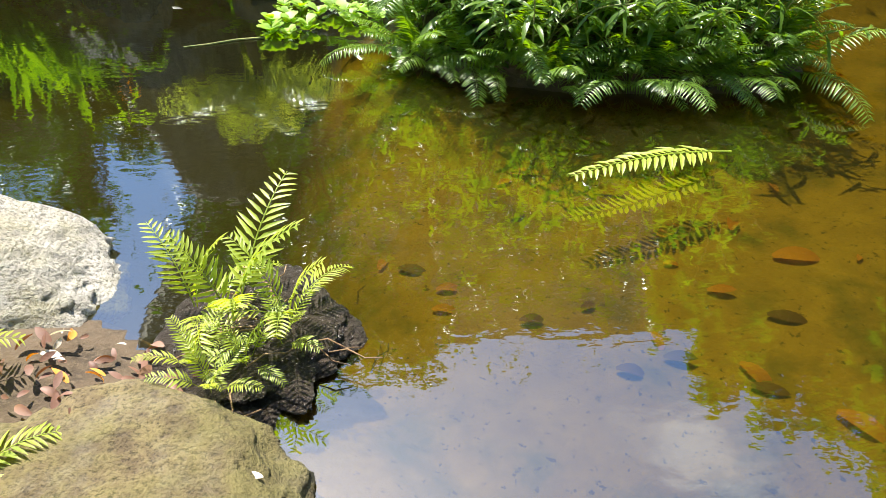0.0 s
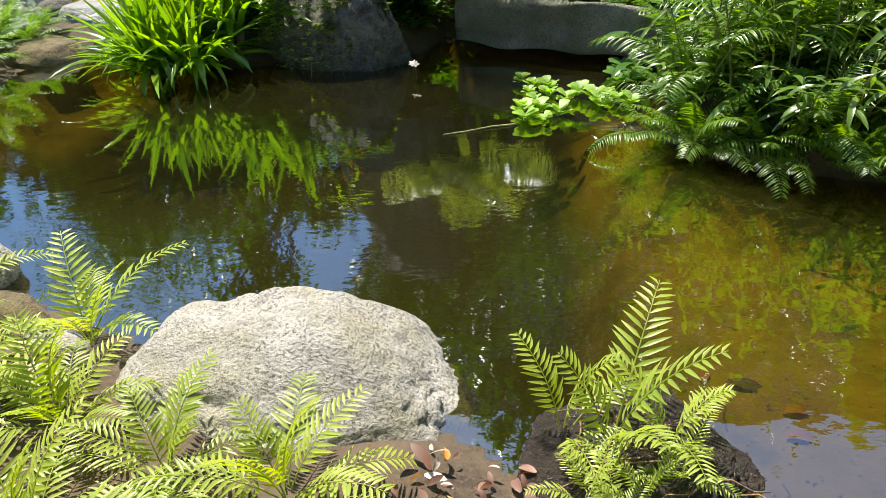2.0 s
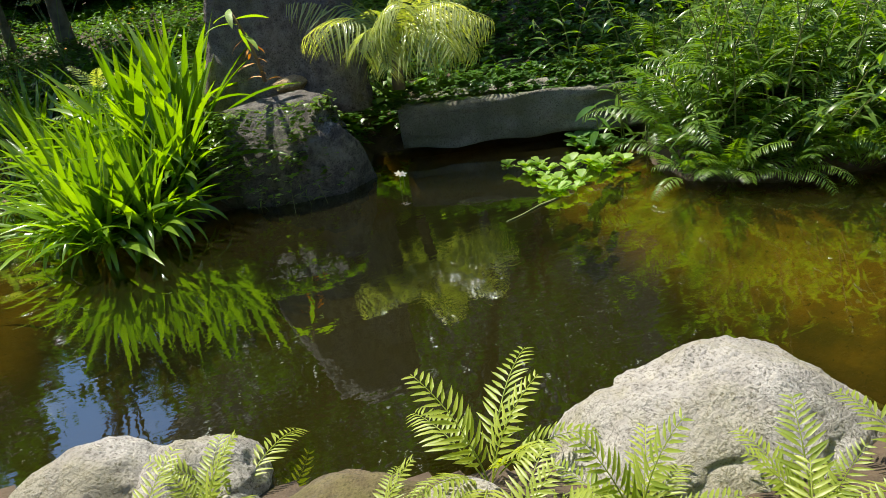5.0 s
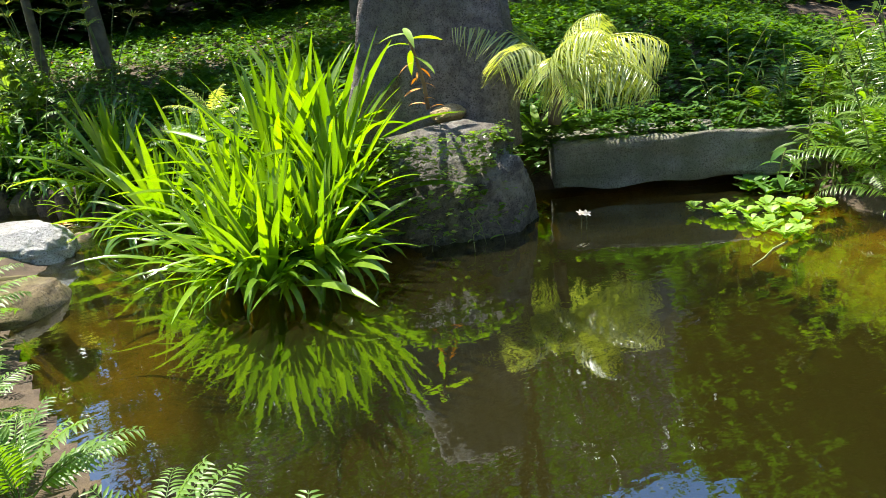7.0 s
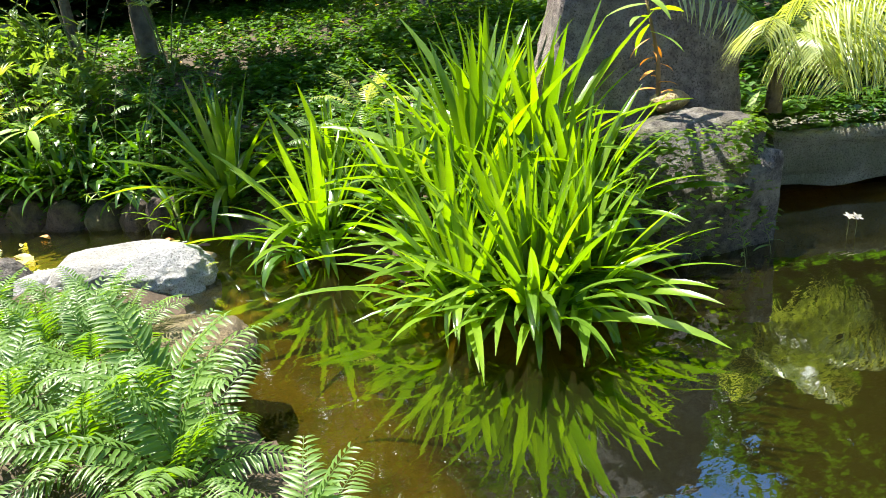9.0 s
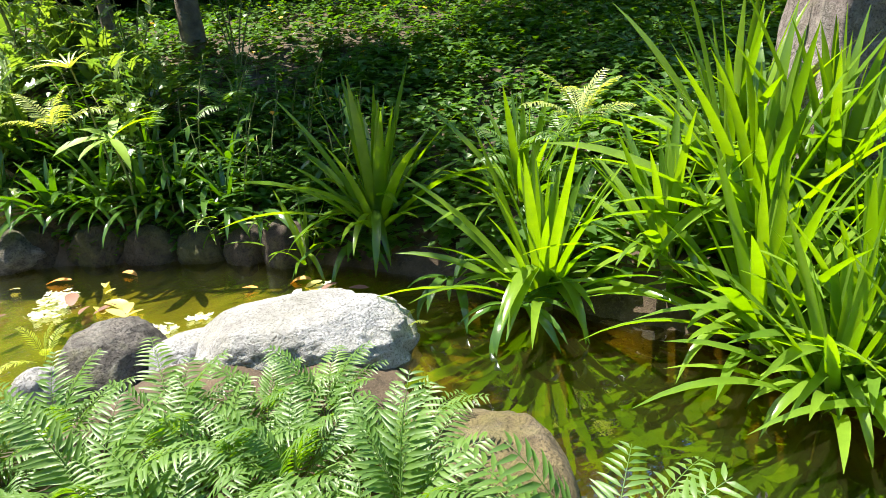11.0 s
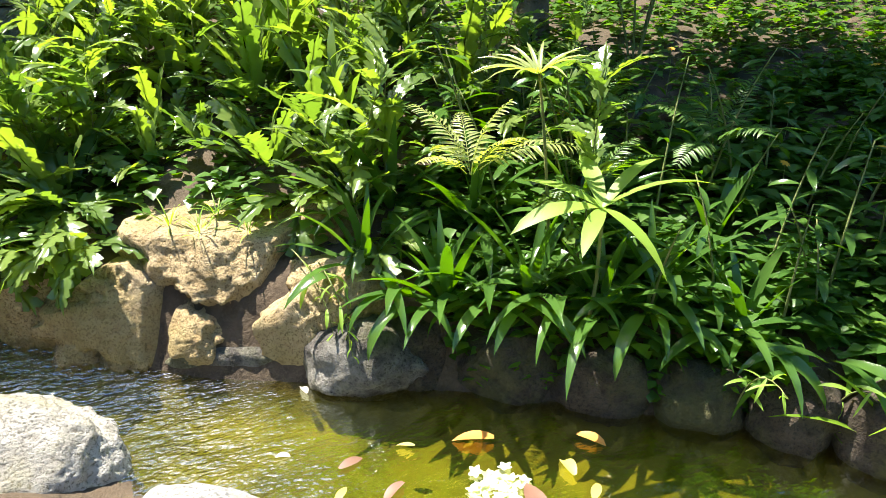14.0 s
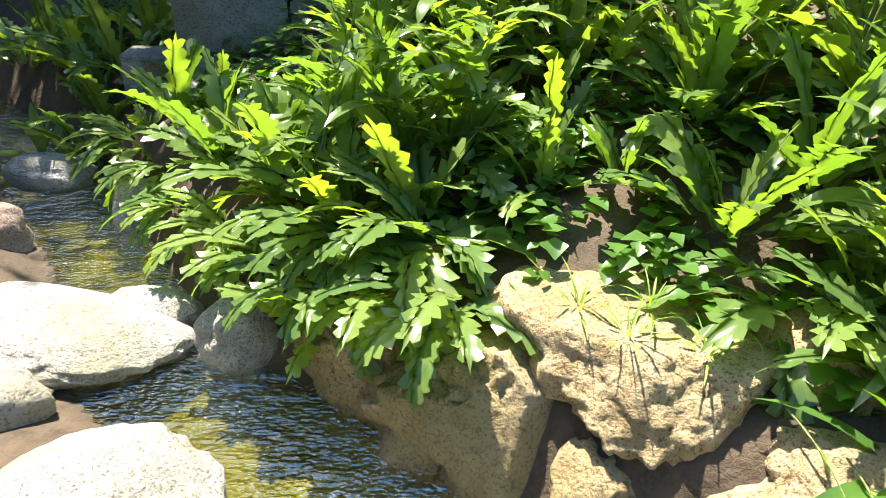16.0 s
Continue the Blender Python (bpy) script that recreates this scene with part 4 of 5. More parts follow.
LOBED = lobed_set(10, (0.38, 0.60), (0.075, 0.115), (8, 62), (30, 135))
BLADE = straps(8, (0.28, 0.42), (0.05, 0.075), M["lobed"], (10, 60), (40, 130), 7, 0.25, lambda s: math.sin(math.pi * min(1, s * 0.94 + 0.06)) ** 0.7)
LBANK = "glossy lobed fern leaves crowding the sunlit bank"
for x, y, n, s in [(-6.38, 10.14, 9, 0.55), (-6.62, 10.18, 9, 0.6), (-7.0, 10.15, 13, 0.9), (-7.25, 10.25, 13, 0.95), (-7.5, 10.55, 13, 0.95), (-7.8, 10.85, 12, 0.95), (-8.1, 11.3, 12, 0.9), (-6.55, 10.42, 10, 0.7), (-6.9, 10.45, 13, 0.95),
                   (-7.2, 10.7, 13, 1.0), (-7.5, 11.0, 12, 0.75), (-7.9, 11.3, 9, 0.6), (-6.1, 10.3, 13, 0.9), (-6.45, 10.7, 13, 1.05), (-6.85, 10.9, 12, 1.05), (-7.2, 11.3, 12, 1.05), (-5.9, 9.95, 12, 1.0),
                   (-6.05, 10.5, 12, 1.1), (-6.4, 11.1, 12, 1.1), (-5.6, 10.2, 12, 1.1), (-5.75, 10.8, 12, 1.1), (-6.9, 11.6, 11, 1.05), (-7.3, 11.75, 11, 0.7), (-8.75, 11.8, 10, 0.9), (-8.7, 12.2, 9, 0.95),
                   (-8.75, 12.0, 11, 1.0), (-9.0, 12.4, 11, 1.0), (-9.3, 12.7, 11, 1.0), (-8.6, 12.5, 10, 1.1), (-9.2, 12.1, 10, 0.9), (-9.6, 12.9, 10, 1.0), (-5.9, 9.55, 10, 0.75), (-6.15, 9.85, 11, 0.85), (-5.3, 10.6, 10, 1.1), (-5.2, 9.9, 10, 1.0), (-6.3, 11.6, 10, 1.0), (-7.3, 9.98, 8, 0.7), (-8.35, 11.5, 8, 0.55)]:
    rosette("lobed_fern", x, y, gz(x, y), LOBED if rb.random() < 0.9 else BLADE, n, LBANK, "fern", "lobed ferns on the upstream bank", s, 0.09, "leaf", 14)
UP = lobed_set(9, (0.28, 0.46), (0.065, 0.10), (20, 62), (45, 120))
rl = random.Random(12)
for k in range(84):
    x = rl.uniform(-8.2, -4.9)
    y = float(np.interp(-x, [4.8, 5.64, 6.6, 7.5, 8.25], [8.02, 8.7, 9.25, 10.0, 11.0])) + 0.42 + 1.9 * rl.random() ** 1.3
    tall = rl.uniform(0.4, 0.85)
    if x < -7.1 and y > 10.35 or -6.95 < x < -6.05 and y < 10.4:
        continue
    leafy_stem("lobed_fern", x, y, gz(x, y), tall, rl.uniform(3, 14), rl.uniform(0, 360), 13, UP if rl.random() < 0.85 else BLADE, "tall glossy fern with upright lobed leaves", "fern", "tall ferns on the upstream bank", 0.95, 0.004)
SPIDER = straps(10, (0.36, 0.54), (0.042, 0.06), M["shrub"], (8, 75), (35, 160), 7, 0.3)
for x, y, n, s in [(-5.72, 8.92, 26, 0.9), (-5.45, 8.78, 22, 0.9), (-5.95, 9.15, 18, 0.8), (-5.25, 8.62, 24, 0.85), (-5.05, 8.6, 20, 0.8), (-4.85, 8.35, 18, 0.8), (-5.5, 9.15, 20, 0.9), (-5.1, 9.0, 18, 0.9), (-4.7, 8.7, 16, 0.8), (-5.75, 9.4, 16, 0.9)]:
    rosette("spider_lily", x, y, gz(x, y), SPIDER, n, "glossy dark green strap-leaved plant above the stream", "plant", "strap-leaved plants above the stream", s, 0.06)
TUFT = straps(6, (0.07, 0.13), (0.005, 0.009), M["lettuce"], (10, 60), (40, 110), 4)
for x, y, z in [(-6.5, 9.52, 0.50), (-6.32, 9.46, 0.49), (-6.22, 9.56, 0.50), (-6.42, 9.62, 0.52), (-6.6, 9.64, 0.50), (-6.12, 9.62, 0.48)]:
    rosette("grass_tuft", x, y, z - 0.03, TUFT, 16, "small yellow-green grass tuft on the ochre rock", "grass", "grass tufts on the bank rock", 0.9, 0.04)
NARROW = [me.copy() for me in LANCE]
for me in NARROW:
    me.materials[0] = M["lettuce"]
for x, y, z, n in [(-6.12, 9.18, 0.42, 12), (-6.02, 9.22, 0.4, 10), (-5.0, 8.2, 0.1, 10), (-4.75, 8.05, 0.08, 10), (-4.65, 7.75, 0.06, 10), (-6.2, 9.3, 0.45, 8)]:
    leafy_stem("trailing_weed", x, y, z, 0.42, 95 if z > 0.3 else 20, rb.uniform(-120, -60), n, NARROW, "trailing weed with narrow yellow-green leaves", "plant", "trailing weeds on the bank", 0.55, 0.003, 75)
for k in range(36):
    x = rb.uniform(-5.7, -4.0)
    y = float(np.interp(-x, [4.0, 4.45, 4.8, 5.64], [7.3, 7.6, 8.05, 8.75])) + 0.15 + 1.3 * rb.random()
    leafy_stem("shrub", x, y, gz(x, y), rb.uniform(0.4, 0.7), 8, rb.uniform(0, 360), 11, BROAD, "leafy dark green shrub on the shaded slope", "shrub", "shrubs on the shaded slope", 0.6)


DROOP = lobed_set(9, (0.32, 0.52), (0.06, 0.095), (48, 85), (120, 172))
for x, y, z, n in [(-7.3, 10.0, 0.3, 14), (-7.1, 9.88, 0.34, 14), (-6.92, 9.78, 0.38, 12), (-7.5, 10.22, 0.28, 14), (-7.72, 10.5, 0.22, 13), (-7.95, 10.8, 0.2, 13), (-8.15, 11.2, 0.2, 12), (-7.2, 10.1, 0.42, 13), (-7.0, 10.0, 0.48, 13),
                   (-7.45, 10.4, 0.38, 13), (-8.4, 11.5, 0.2, 10), (-6.05, 9.6, 0.5, 11), (-5.85, 9.3, 0.42, 11)]:
    rosette("lobed_fern", x, y, z, DROOP, n, "glossy lobed fern leaves hanging over the bank rocks", "fern", "hanging ferns on the upstream bank", rng.uniform(0.75, 1.0), 0.07, "leaf", 12, arc=(150, 390))
HANG = straps(8, (0.3, 0.5), (0.042, 0.06), M["shrub"], (40, 85), (125, 172), 8, 0.3)
for x, y, z, n in [(-5.85, 8.95, 0.32, 7), (-5.6, 8.8, 0.32, 9), (-5.38, 8.66, 0.34, 8), (-5.15, 8.5, 0.3, 7), (-4.95, 8.3, 0.28, 5), (-4.75, 8.1, 0.24, 5), (-4.25, 6.85, 0.1, 12), (-4.2, 6.45, 0.1, 12), (-4.4, 7.6, 0.1, 8)]:
    rosette("spider_lily", x, y, z, HANG, n, "dark strap-leaved plant hanging over the edging stones", "plant", "plants hanging over the stream", rng.uniform(0.75, 1.0), 0.06, "leaf", 12, arc=(150, 390))


def fan(n, r, mat):
    bits = []
    for i in range(n):
        a = radians(-150 + 300 * i / (n - 1))
        v, f = blade(r * (1 - 0.15 * abs(a)), 52, 85 + rng.uniform(0, 25), 0.024, 5, 0.5)
        bits.append((turn(v, rz=a), f))
    return mesh_of("fan_leaf", *joined(bits), mat)


FAN = [fan(15, 0.42, M["palm"]) for _ in range(3)]
for x, y, h, n in [(-5.36, 8.80, 0.78, 1), (-5.6, 10.4, 1.0, 6), (-4.9, 10.2, 1.1, 6), (-6.3, 11.4, 1.1, 5), (-4.2, 9.9, 0.9, 5), (-7.0, 12.3, 1.0, 5)]:
    ob = thing("fan_palm", pose(x, y, gz(x, y)), "young fan palm with star-shaped leaves on thin stalks", "palm", "young fan palms on the slope")
    for i in range(n):
        az = 137.5 * i + 200
        pts, ang = spine(h * rng.uniform(0.8, 1.05), 4 + 4 * i, 12 + 7 * i, 6)
        part("stalk", mesh_of("stalk", *tube(pts, 0.007, 0.005, 5), M["stalk"]), ob, pose(0, 0, 0, 0, 0, az))
        part("fan_leaf", FAN[i % 3], ob, pose(0, 0, 0, 0, 0, az) @ pose(*pts[-1], 0, 15, 0) @ Matrix.Scale(rng.uniform(0.5, 0.7), 4))
digit = thing("shrub", pose(-5.33, 8.6, gz(-5.33, 8.6)), "sunlit shrub with spreading finger-like leaves", "shrub")
top_ = 0.74 - gz(-5.33, 8.6)
part("stem", mesh_of("stem", *tube([[0, 0, 0], [0.01, -0.03, top_ * 0.5], [-0.04, -0.1, top_]], 0.008, 0.006, 6), M["stalk"]), digit)
for i in range(7):
    lf = BROAD[i % 6].copy()
    lf.materials[0] = M["lettuce"]
    part("leaf", lf, digit, pose(-0.04, -0.1, top_, 0, 4, 51 * i + 20))
# cool fern fronds again, in the lightened colour that stands for sun
PALE = [me.copy() for me in FERN2]
for me in PALE:
    me.materials[0] = M["palm"]
fern(-5.62, 8.92, 7, 0.62, PALE, "glossy fern with sunlight put into its pale leaf colour", z=gz(-5.62, 8.92) + 0.45, group="ferns on the slope")
fern(-3.55, 6.75, 6, 0.6, PALE, "glossy fern with sunlight put into its pale leaf colour", z=gz(-3.55, 6.75) + 0.4, group="ferns on the slope")
COOL = [FERN2[i] for i in range(8)]
for x, y, n, s in [(-5.15, 8.85, 5, 0.55), (-4.55, 8.9, 5, 0.6), (-4.85, 9.3, 6, 0.6), (-3.55, 6.85, 6, 0.6), (-3.75, 7.0, 5, 0.6)]:
    fern(x, y, n, s, COOL, "grey-green fern among the shrubs", group="ferns on the slope", z=gz(x, y) + 0.25)


# ---------- floating plants and leaves ----------
def lettuce_leaf(r):
    v, f = blade(r, 52, 82, r * 0.95, 4, 0.12, lambda s: min(1, 0.25 + s * 1.1) * (1 - s ** 6 * 0.6))
    return mesh_of("leaf", v, f, M["lettuce"])


LETT = [lettuce_leaf(0.075), lettuce_leaf(0.06)]
float_spots = [(-1.0, 4.72), (-0.92, 4.62), (-0.84, 4.58), (-0.95, 4.5), (-0.84, 4.45), (-0.92, 4.34), (-0.98, 4.2), (-0.88, 4.22), (-0.97, 4.06), (-0.87, 4.04), (-0.78, 4.14), (-0.74, 4.36), (-0.66, 4.46),
               (-0.58, 4.38), (-0.5, 4.46), (-0.45, 4.33), (-0.55, 4.27), (-0.39, 4.27)]
for x, y in float_spots:
    rosette("water_lettuce", x, y, 0.005, LETT, 13, "bright lime-green water lettuce floating on the pond", "water plant", "floating water lettuce", rb.uniform(0.75, 1.1), 0.012)
# same lettuce leaves in the darkened colour that stands for shade
LETT_SHADED = [me.copy() for me in LETT]
for me in LETT_SHADED:
    me.materials[0] = M["lettuce_shaded"]
for k in range(11):
    x, y = -0.36 + rb.uniform(-0.2, 0.16), 4.74 + rb.uniform(-0.16, 0.14)
    rosette("water_lettuce", x, y, 0.005, LETT_SHADED, 9, "water lettuce by the bank, shade put into its darker green", "water plant", "shaded water lettuce", rb.uniform(0.9, 1.3), 0.012)
tail = new("root_strand", mesh_of("root_strand", *tube([[-1.0, 4.02, 0.004], [-1.15, 3.98, 0.006], [-1.28, 3.92, 0.004], [-1.4, 3.88, 0.003]], 0.006, 0.004, 5), M["stalk"]))
tagged(tail, "pale floating root strand beside the water lettuce", "plant strand")

DEAD = []
for i in range(6):
    v, f = blade(0.13, 80, 96 + 10 * i, 0.05, 6, 0.12 + 0.06 * i, lambda s: math.sin(math.pi * min(1, s * 0.93 + 0.07)) ** 0.75, 0.3)
    DEAD.append((v, f))
KINDS = {c: [mesh_of("leaf", v, f, M[c]) for v, f in DEAD] for c in ("brown_leaf", "orange_leaf", "yellow_leaf", "pale_leaf")}
WORD = {"brown_leaf": "curled brown dead leaf", "orange_leaf": "orange dead leaf", "yellow_leaf": "yellow fallen leaf", "pale_leaf": "pale bleached dead leaf"}


def dead_leaf(x, y, z, kind, where, s=1.0, az=None, tilt=0.0, group="fallen leaves"):
    ob = new("fallen_leaf", KINDS[kind][rb.randrange(6)])
    ob.matrix_basis = pose(x, y, z, rb.uniform(-tilt, tilt), rb.uniform(-tilt, tilt) * 0.5, rb.uniform(0, 360) if az is None else az) @ Matrix.Scale(s * rb.uniform(0.85, 1.15), 4)
    return tagged(ob, WORD[kind] + " " + where, "leaf", group)


for x, y, s, az in [(0.2, 2.89, 0.9, -5), (0.13, 2.79, 0.6, 30), (0.7, 2.37, 1.0, 35), (1.0, 2.4, 0.9, 60), (1.1, 2.24, 1.6, -3), (1.41, 2.2, 0.5, 50), (0.78, 2.06, 0.8, -5), (0.76, 1.72, 1.2, -60),
                    (0.95, 1.5, 1.2, -45), (0.67, 2.21, 0.5, 0), (0.52, 1.86, 0.6, -80), (-0.17, 2.1, 0.8, 10), (-0.37, 2.26, 0.8, 70), (-0.19, 2.0, 0.7, 0), (1.34, 2.71, 0.7, 90), (1.19, 3.37, 0.7, 80), (2.05, 3.7, 0.9, 10), (1.9, 3.2, 0.7, 40)]:
    dead_leaf(x, y, gz(x, y) + 0.012, "orange_leaf", "lying on the sandy pond bed", s, az, group="sunken leaves")
for x, y, s, az in [(0.15, 2.55, 1.0, 20), (0.09, 1.9, 1.0, 5), (0.31, 1.97, 0.8, 30), (0.94, 1.93, 1.5, -20), (0.52, 1.74, 1.4, -5), (-0.3, 2.24, 1.2, -20), (0.75, 1.62, 1.3, -25), (0.35, 1.68, 1.2, -10)]:
    dead_leaf(x, y, gz(x, y) + 0.015, "brown_leaf", "lying on the sandy pond bed", s * 0.7, az, group="sunken leaves")
for k in range(100):
    x, y = rb.uniform(-1.25, -0.62), rb.uniform(1.3, 1.62)
    dead_leaf(x, y, gz(x, y) + rb.uniform(0.02, 0.05), rb.choice(["brown_leaf"] * 9 + ["pale_leaf", "orange_leaf"]), "in the litter beside the boulder", rb.uniform(0.22, 0.5), None, 60, "leaf litter")
for x, y, s in [(-0.85, 1.17, 0.5), (-0.82, 1.09, 0.75), (-0.66, 1.15, 0.4), (-0.62, 1.14, 0.35)]:
    dead_leaf(x, y, 0.105, "pale_leaf", "lying on the mossy rock", s, None, 6)
for x, y, kind, s in [(-5.75, 8.47, "orange_leaf", 1.4), (-6.0, 8.54, "yellow_leaf", 0.7), (-5.5, 8.37, "orange_leaf", 1.2), (-6.09, 8.4, "brown_leaf", 1.2), (-6.25, 8.54, "brown_leaf", 1.1), (-5.61, 8.21, "yellow_leaf", 1.1),
                      (-5.57, 8.15, "yellow_leaf", 1.0), (-5.79, 8.07, "brown_leaf", 1.7), (-5.65, 7.99, "yellow_leaf", 1.9), (-5.54, 7.9, "yellow_leaf", 1.8), (-6.42, 8.67, "pale_leaf", 0.6), (-6.3, 8.4, "yellow_leaf", 0.6),
                      (-6.08, 8.21, "brown_leaf", 1.4), (-5.67, 7.87, "yellow_leaf", 2.0), (-5.59, 7.77, "yellow_leaf", 1.8), (-5.5, 7.78, "yellow_leaf", 1.7), (-5.72, 8.0, "brown_leaf", 1.5), (-4.67, 7.49, "yellow_leaf", 1.8),
                      (-4.75, 7.36, "yellow_leaf", 1.6), (-4.86, 7.4, "yellow_leaf", 1.5), (-4.72, 7.26, "yellow_leaf", 1.3), (-4.8, 7.47, "pale_leaf", 1.6), (-4.62, 7.4, "brown_leaf", 1.4), (-4.7, 7.55, "orange_leaf", 1.3),
                      (-4.78, 7.3, "yellow_leaf", 1.5), (-4.6, 7.3, "brown_leaf", 1.3), (-5.29, 7.55, "yellow_leaf", 0.7), (-4.96, 7.64, "orange_leaf", 1.0), (-6.25, 8.97, "pale_leaf", 0.7), (-5.6, 7.95, "brown_leaf", 1.6)]:
    dead_leaf(x, y, 0.008 + rb.random() * 0.012, kind, "floating on the stream", s * 0.7, None, 8, "floating leaves")
# cream floating blossoms
for cx, cy, n in [(-5.86, 8.2, 22), (-5.93, 8.08, 16), (-5.84, 8.28, 12), (-5.5, 7.46, 14), (-5.3, 7.5, 5), (-4.7, 7.42, 8)]:
    for k in range(n):
        x, y = cx + rb.gauss(0, 0.045), cy + rb.gauss(0, 0.05)
        ob = thing("floret", pose(x, y, 0.008), "cream floating floret on the stream", "flower", "floating florets")
        if k == 0:
            petal = mesh_of("petals", *joined([(turn(pinna(0.026, 0.02, -0.3)[0], rz=i * 2 * math.pi / 5), pinna(0.02, 0.018)[1]) for i in range(5)]), M["bloom"])
        part("petals", petal, ob, pose(0, 0, 0, rb.uniform(-20, 20), rb.uniform(-20, 20), rb.uniform(0, 90)))

# twigs and the fallen frond
for k in range(26):
    x, y = -0.68 + rb.gauss(0, 0.12), 1.6 + rb.gauss(0, 0.13)
    tw = new("twig", mesh_of("twig", *tube([[0, 0, 0], [0.05, 0.01, 0.012], [0.1, 0, 0.0], [0.14, 0.02, -0.01]], 0.003, 0.002, 4), M["twig"]))
    tw.matrix_basis = pose(x, y, 0.085 - 1.0 * ((x + 0.68) ** 2 + (y - 1.6) ** 2), 0, rb.uniform(-8, 8), rb.uniform(0, 360))
    tagged(tw, "thin dry twig on the wet mound", "twig", "twigs on the mound")
v, f = frond(0.75, 78, 97, 22, 0.075, 0.018, 0.1)
fallen = new("fern_frond", mesh_of("fern_frond", v, f, M["fern"]))
fallen.matrix_basis = pose(1.02, 2.6, 0.04, 0, 0, 200)
tagged(fallen, "bright fern frond lying low over the water", "fern frond")


# ---------- block wall upstream ----------
def block_wall():
    ob = thing("wall_upstream", pose(-8.6, 12.0, 0.3, 0, 0, 4), "grey concrete block wall behind the upstream plants", "wall", kind="structure")
    bm = bmesh.new()
    bmesh.ops.create_cube(bm, size=1.0)
    for v in bm.verts:
        v.co = Vector((v.co.x * 0.585, v.co.y * 0.24, v.co.z * 0.285))
    bmesh.ops.bevel(bm, geom=bm.edges[:], offset=0.012, segments=2, affect="EDGES")
    me = bpy.data.meshes.new("block")
    bm.to_mesh(me)
    bm.free()
    me.materials.append(M["concrete"])
    for r in range(4):
        for c in range(5):
            part("block", me, ob, pose(0.3 + 0.6 * c + (0.3 if r % 2 else 0), rng.uniform(-0.008, 0.008), 0.15 + 0.3 * r))


block_wall()


# ---------- trees and the pavilion roof beyond, seen in the water; some crowns added for shade ---
def tree(x, y, crown, r, n, label, lean=(0, 0), trunk_r=0.12, leaf=0.16):
    z0 = gz(x, y)
    ob = thing("tree", pose(x, y, z0), label, "tree", "trees beyond the pond")
    c = np.array(crown, float) - [x, y, z0]
    mid = np.array([lean[0], lean[1], c[2] * 0.55])
    part("trunk", mesh_of("trunk", *tube([[0, 0, -0.1], mid * 0.5, mid, c * [0.8, 0.8, 0.9]], trunk_r, trunk_r * 0.35, 9), M["bark"]), ob)
    ends = []
    for i in range(11):
        a = i * 2.4
        e = c + np.array([math.cos(a) * r * rng.uniform(0.4, 0.85), math.sin(a) * r * rng.uniform(0.4, 0.85), rng.uniform(-0.45, 0.6) * r])
        ends.append(e)
        part("limb", mesh_of("limb", *tube([mid + (c - mid) * rng.uniform(0, 0.6), (mid + e) / 2 + [0, 0, 0.2], e], trunk_r * 0.35, 0.015, 6), M["bark"]), ob)
    e = np.array(ends)[rng.randint(len(ends), size=n)]
    p = e + rng.normal(0, 1, (n, 3)) * [r * 0.28, r * 0.28, r * 0.2]
    base = np.array([[0, 0, 0], [0.4, 0.26, 0.05], [0.45, 0, 0], [0.4, -0.26, 0.05], [1, 0, -0.1]]) * leaf
    faces = np.array([[0, 2, 1], [0, 3, 2], [1, 2, 4], [2, 3, 4]])
    az, dip, roll_ = rng.rand(n) * 6.28, rng.uniform(-0.3, 1.2, n), rng.uniform(-0.6, 0.6, n)
    s = rng.uniform(0.6, 1.3, n)
    v = base[None] * s[:, None, None]
    yy = v[..., 1] * np.cos(roll_)[:, None] - v[..., 2] * np.sin(roll_)[:, None]
    zz = v[..., 1] * np.sin(roll_)[:, None] + v[..., 2] * np.cos(roll_)[:, None]
    xx = v[..., 0] * np.cos(dip)[:, None] + zz * np.sin(dip)[:, None]
    zz = zz * np.cos(dip)[:, None] - v[..., 0] * np.sin(dip)[:, None]
    out = np.stack([xx * np.cos(az)[:, None] - yy * np.sin(az)[:, None], xx * np.sin(az)[:, None] + yy * np.cos(az)[:, None], zz], -1) + p[:, None]
    part("crown", mesh_of("crown", out.reshape(-1, 3), (faces[None] + (np.arange(n) * 5)[:, None, None]).reshape(-1, 3), M["crown"]), ob)
    return ob


TREE = "leafy green tree beyond the pond, mirrored in the water or added for shade"
tree(-6.6, 13.6, (-9.4, 14.9, 6.2), 1.5, 2200, TREE, (0.4, 0))
# crown placed out of view so that its shadow falls on the hillside
tree(-4.25, 10.9, (-4.5, 10.3, 3.1), 0.95, 3000, TREE)
# unseen tree added only to shade the stream mouth
tree(-4.9, 11.0, (-5.15, 9.15, 4.5), 0.65, 700, TREE, trunk_r=0.06)
# unseen crown set to shade the slope behind the dark rock
tree(-1.2, 10.4, (-2.6, 9.9, 5.4), 1.4, 3000, TREE)
tree(0.6, 9.6, (-0.6, 8.2, 5.8), 0.95, 2600, TREE, trunk_r=0.09)
tree(2.6, 12.0, (1.5, 11.0, 5.5), 2.4, 5200, TREE)
tree(-11.0, 17.0, (-11.5, 16.0, 7.4), 2.4, 5600, TREE)
tree(-2.0, 14.5, (-2.0, 13.5, 4.6), 2.2, 5200, TREE)


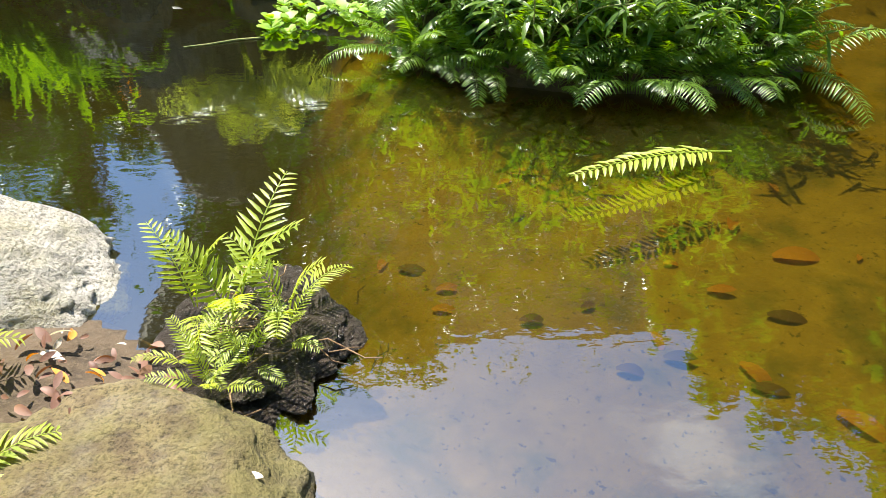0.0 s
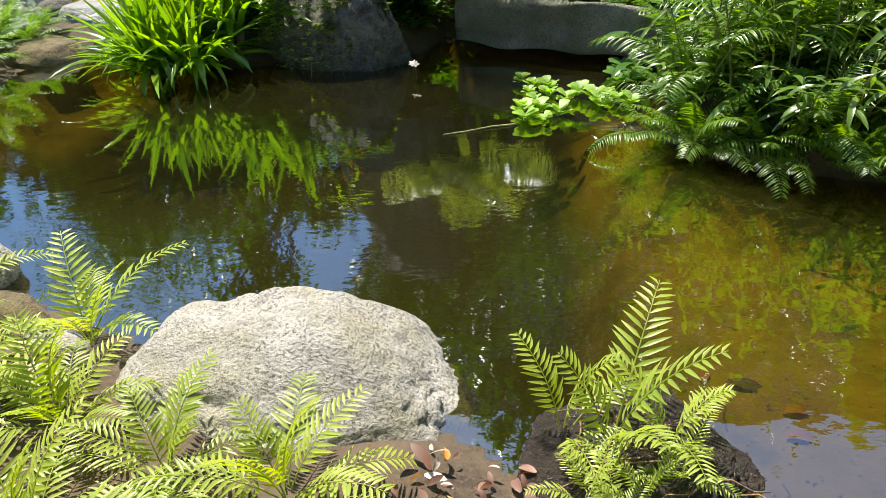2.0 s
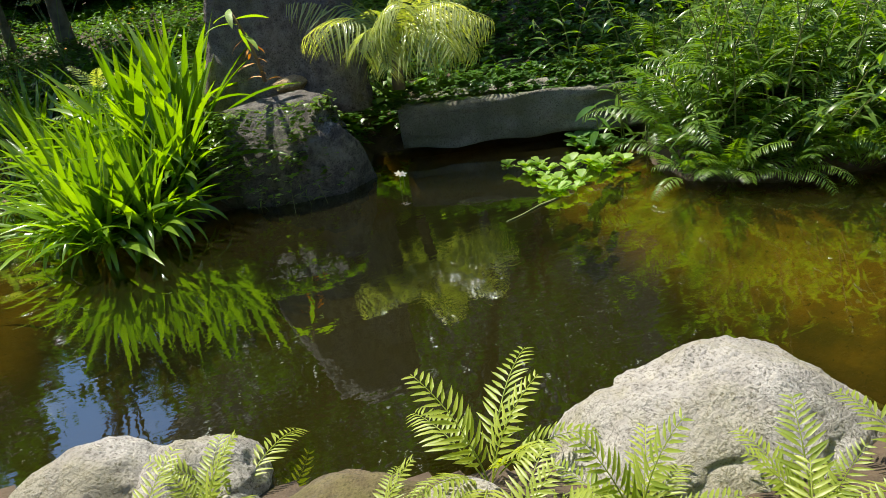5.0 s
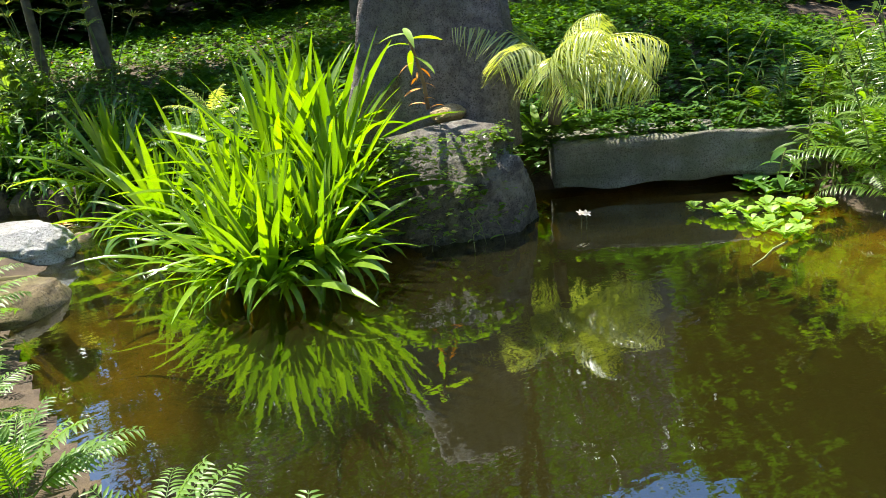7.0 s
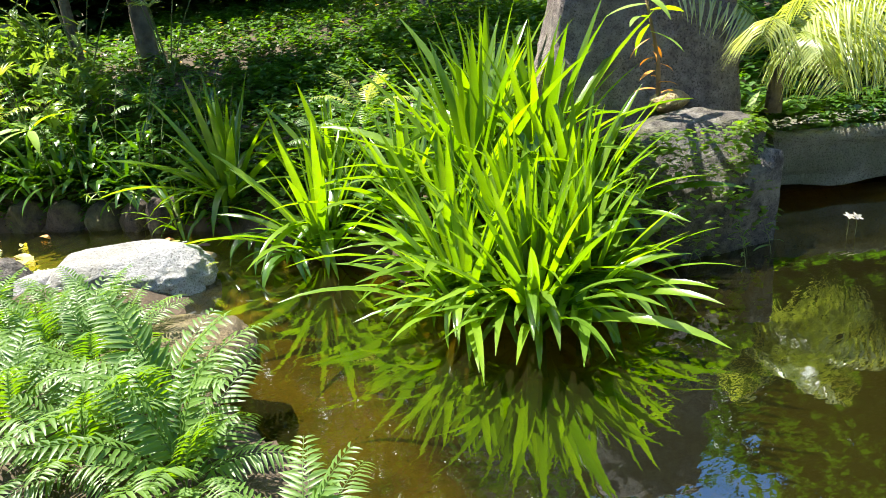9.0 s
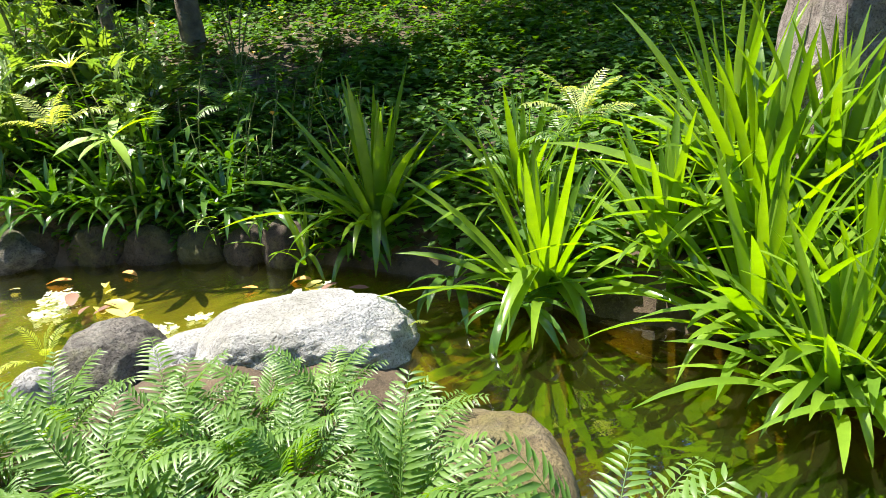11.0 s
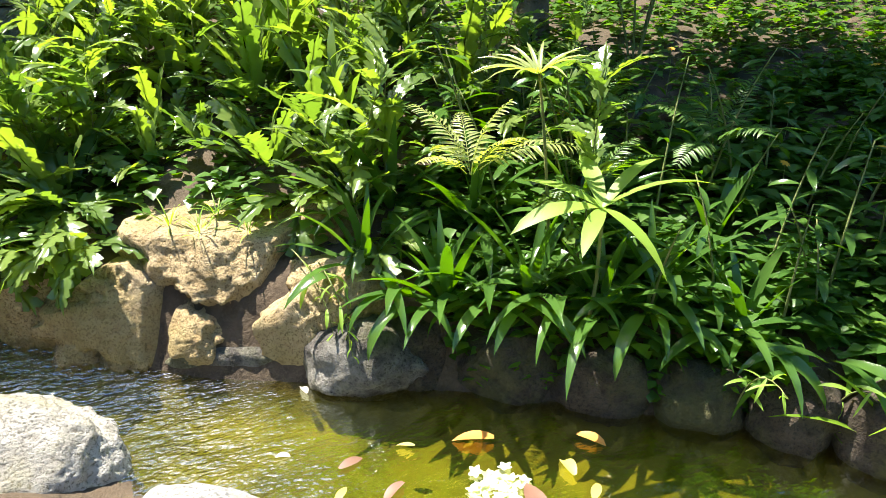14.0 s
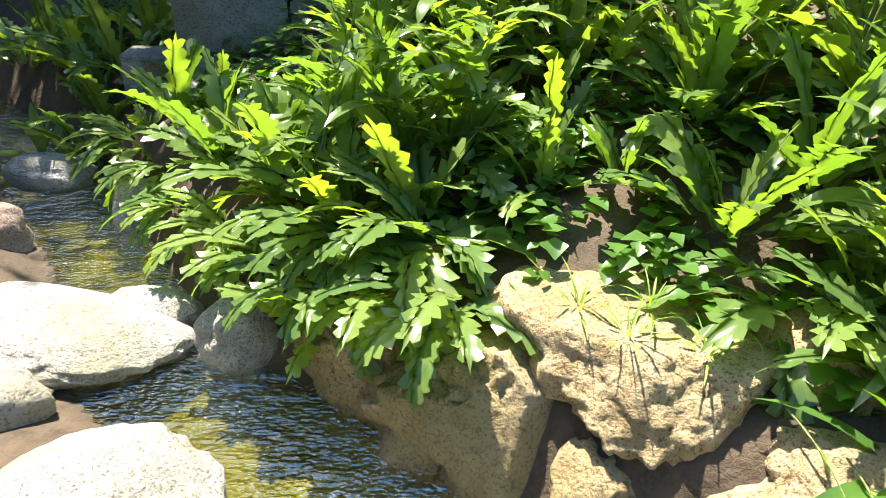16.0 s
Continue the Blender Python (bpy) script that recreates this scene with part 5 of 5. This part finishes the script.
def woodland(name, x0, x1, y0, y1, z0, z1, n):
    """Dense foliage with an uneven top: far woods, and unseen screens against the sky."""
    X, Y = rng.uniform(x0, x1, n), rng.uniform(y0, y1, n)
    top = z1 * (0.82 + 0.12 * np.sin(X * 1.7 + Y) + 0.10 * np.sin(X * 4.1 + 1) + 0.08 * np.sin(Y * 3.3))
    Z = z0 + (top - z0) * rng.rand(n) ** 0.8
    return scatter_leaves(name, np.stack([X, Y, Z], 1), 0.30, 3, 0.3, M["crown"], "dense dark foliage round the garden, mirrored far woods or added screen against the sky", "woodland")


woodland("far_woods", -13, -7.2, 15.4, 18, 0.8, 6.0, 8000)
woodland("far_woods", -7.5, -3.8, 13.6, 15.6, 0.8, 5.0, 5000)
woodland("far_woods", -3.8, 20, 13.6, 15.6, 0.8, 5.8, 13000)
woodland("far_woods", -15, -12.2, 5, 15, 0.3, 6.0, 10000)
# unseen woods behind the viewpoint, added to cut skylight
woodland("far_woods", -15, 9, -7.5, -5, 0.2, 9.0, 14000)
woodland("far_woods", -15, -8.6, 16.4, 18.6, 1.0, 9.0, 10000)
# two more unseen screens at the sides, also added to cut skylight
woodland("far_woods", 6.5, 9, -5, 8, 0.2, 9.0, 9000)
woodland("far_woods", -15.5, -12.5, -6, 5, 0.2, 8.0, 8000)
# added to keep open sky out of the pond's right-hand reflection
woodland("far_woods", 4.8, 11, 8.2, 11.2, 1.0, 9.0, 12000)


def pavilion():
    ob = thing("pavilion", pose(0, 16.4, 1.6), "pavilion with a large dark tiled roof beyond the trees", "building")
    el, er, tl, tr = np.array([-4.4, 0, 4.9]), np.array([22, 0, 4.9]), np.array([-11.1, 5.3, 17.4]), np.array([27.4, 5.3, 17.4])
    rows, cols = 23, 300
    slope = (tl - el) / np.linalg.norm(tl - el)
    nrm = np.cross([1, 0, 0], slope * [0, 1, 1])
    nrm /= np.linalg.norm(nrm)
    for r in range(rows):
        a, b = r / rows, (r + 1.12) / rows
        la, ra, lb, rb_ = el + (tl - el) * a, er + (tr - er) * a, el + (tl - el) * b, er + (tr - er) * b
        t = np.linspace(0, 1, cols)[:, None]
        wave = (0.05 * np.abs(np.sin(np.arange(cols) * math.pi / 3)))[:, None] * nrm
        lo, hi = la + (ra - la) * t + wave + nrm * 0.10, lb + (rb_ - lb) * t + wave + nrm * 0.02
        un = la + (ra - la) * t
        v = np.vstack([un, lo, hi])
        f = [[k * cols + i, k * cols + i + 1, (k + 1) * cols + i + 1, (k + 1) * cols + i] for k in (0, 1) for i in range(cols - 1)]
        part("tile_row", mesh_of("tile_row", v, f, M["tile"], False), ob)
    part("barge_board", mesh_of("barge_board", *tube([el, tl], 0.14, 0.14, 4), M["timber"]), ob)
    part("ridge", mesh_of("ridge", *tube([tl, tr], 0.16, 0.16, 6), M["tile"]), ob)
    part("eave_beam", mesh_of("eave_beam", *tube([el, er], 0.12, 0.12, 4), M["timber"]), ob)
    for x in (-3.6, 0.4, 4.4, 8.4, 12.4, 16.4, 20.4):
        part("post", mesh_of("post", *tube([[x, 0.5, -0.6], [x, 0.5, 5.6]], 0.14, 0.12, 8), M["timber"]), ob)
    bm = bmesh.new()
    bmesh.ops.create_cube(bm, size=1.0)
    for v in bm.verts:
        v.co = Vector((v.co.x * 24 + 8.2, v.co.y * 0.2 + 3.2, v.co.z * 7.4 + 3.0))
    me = bpy.data.meshes.new("back_wall")
    bm.to_mesh(me)
    bm.free()
    me.materials.append(M["timber"])
    part("back_wall", me, ob)


pavilion()
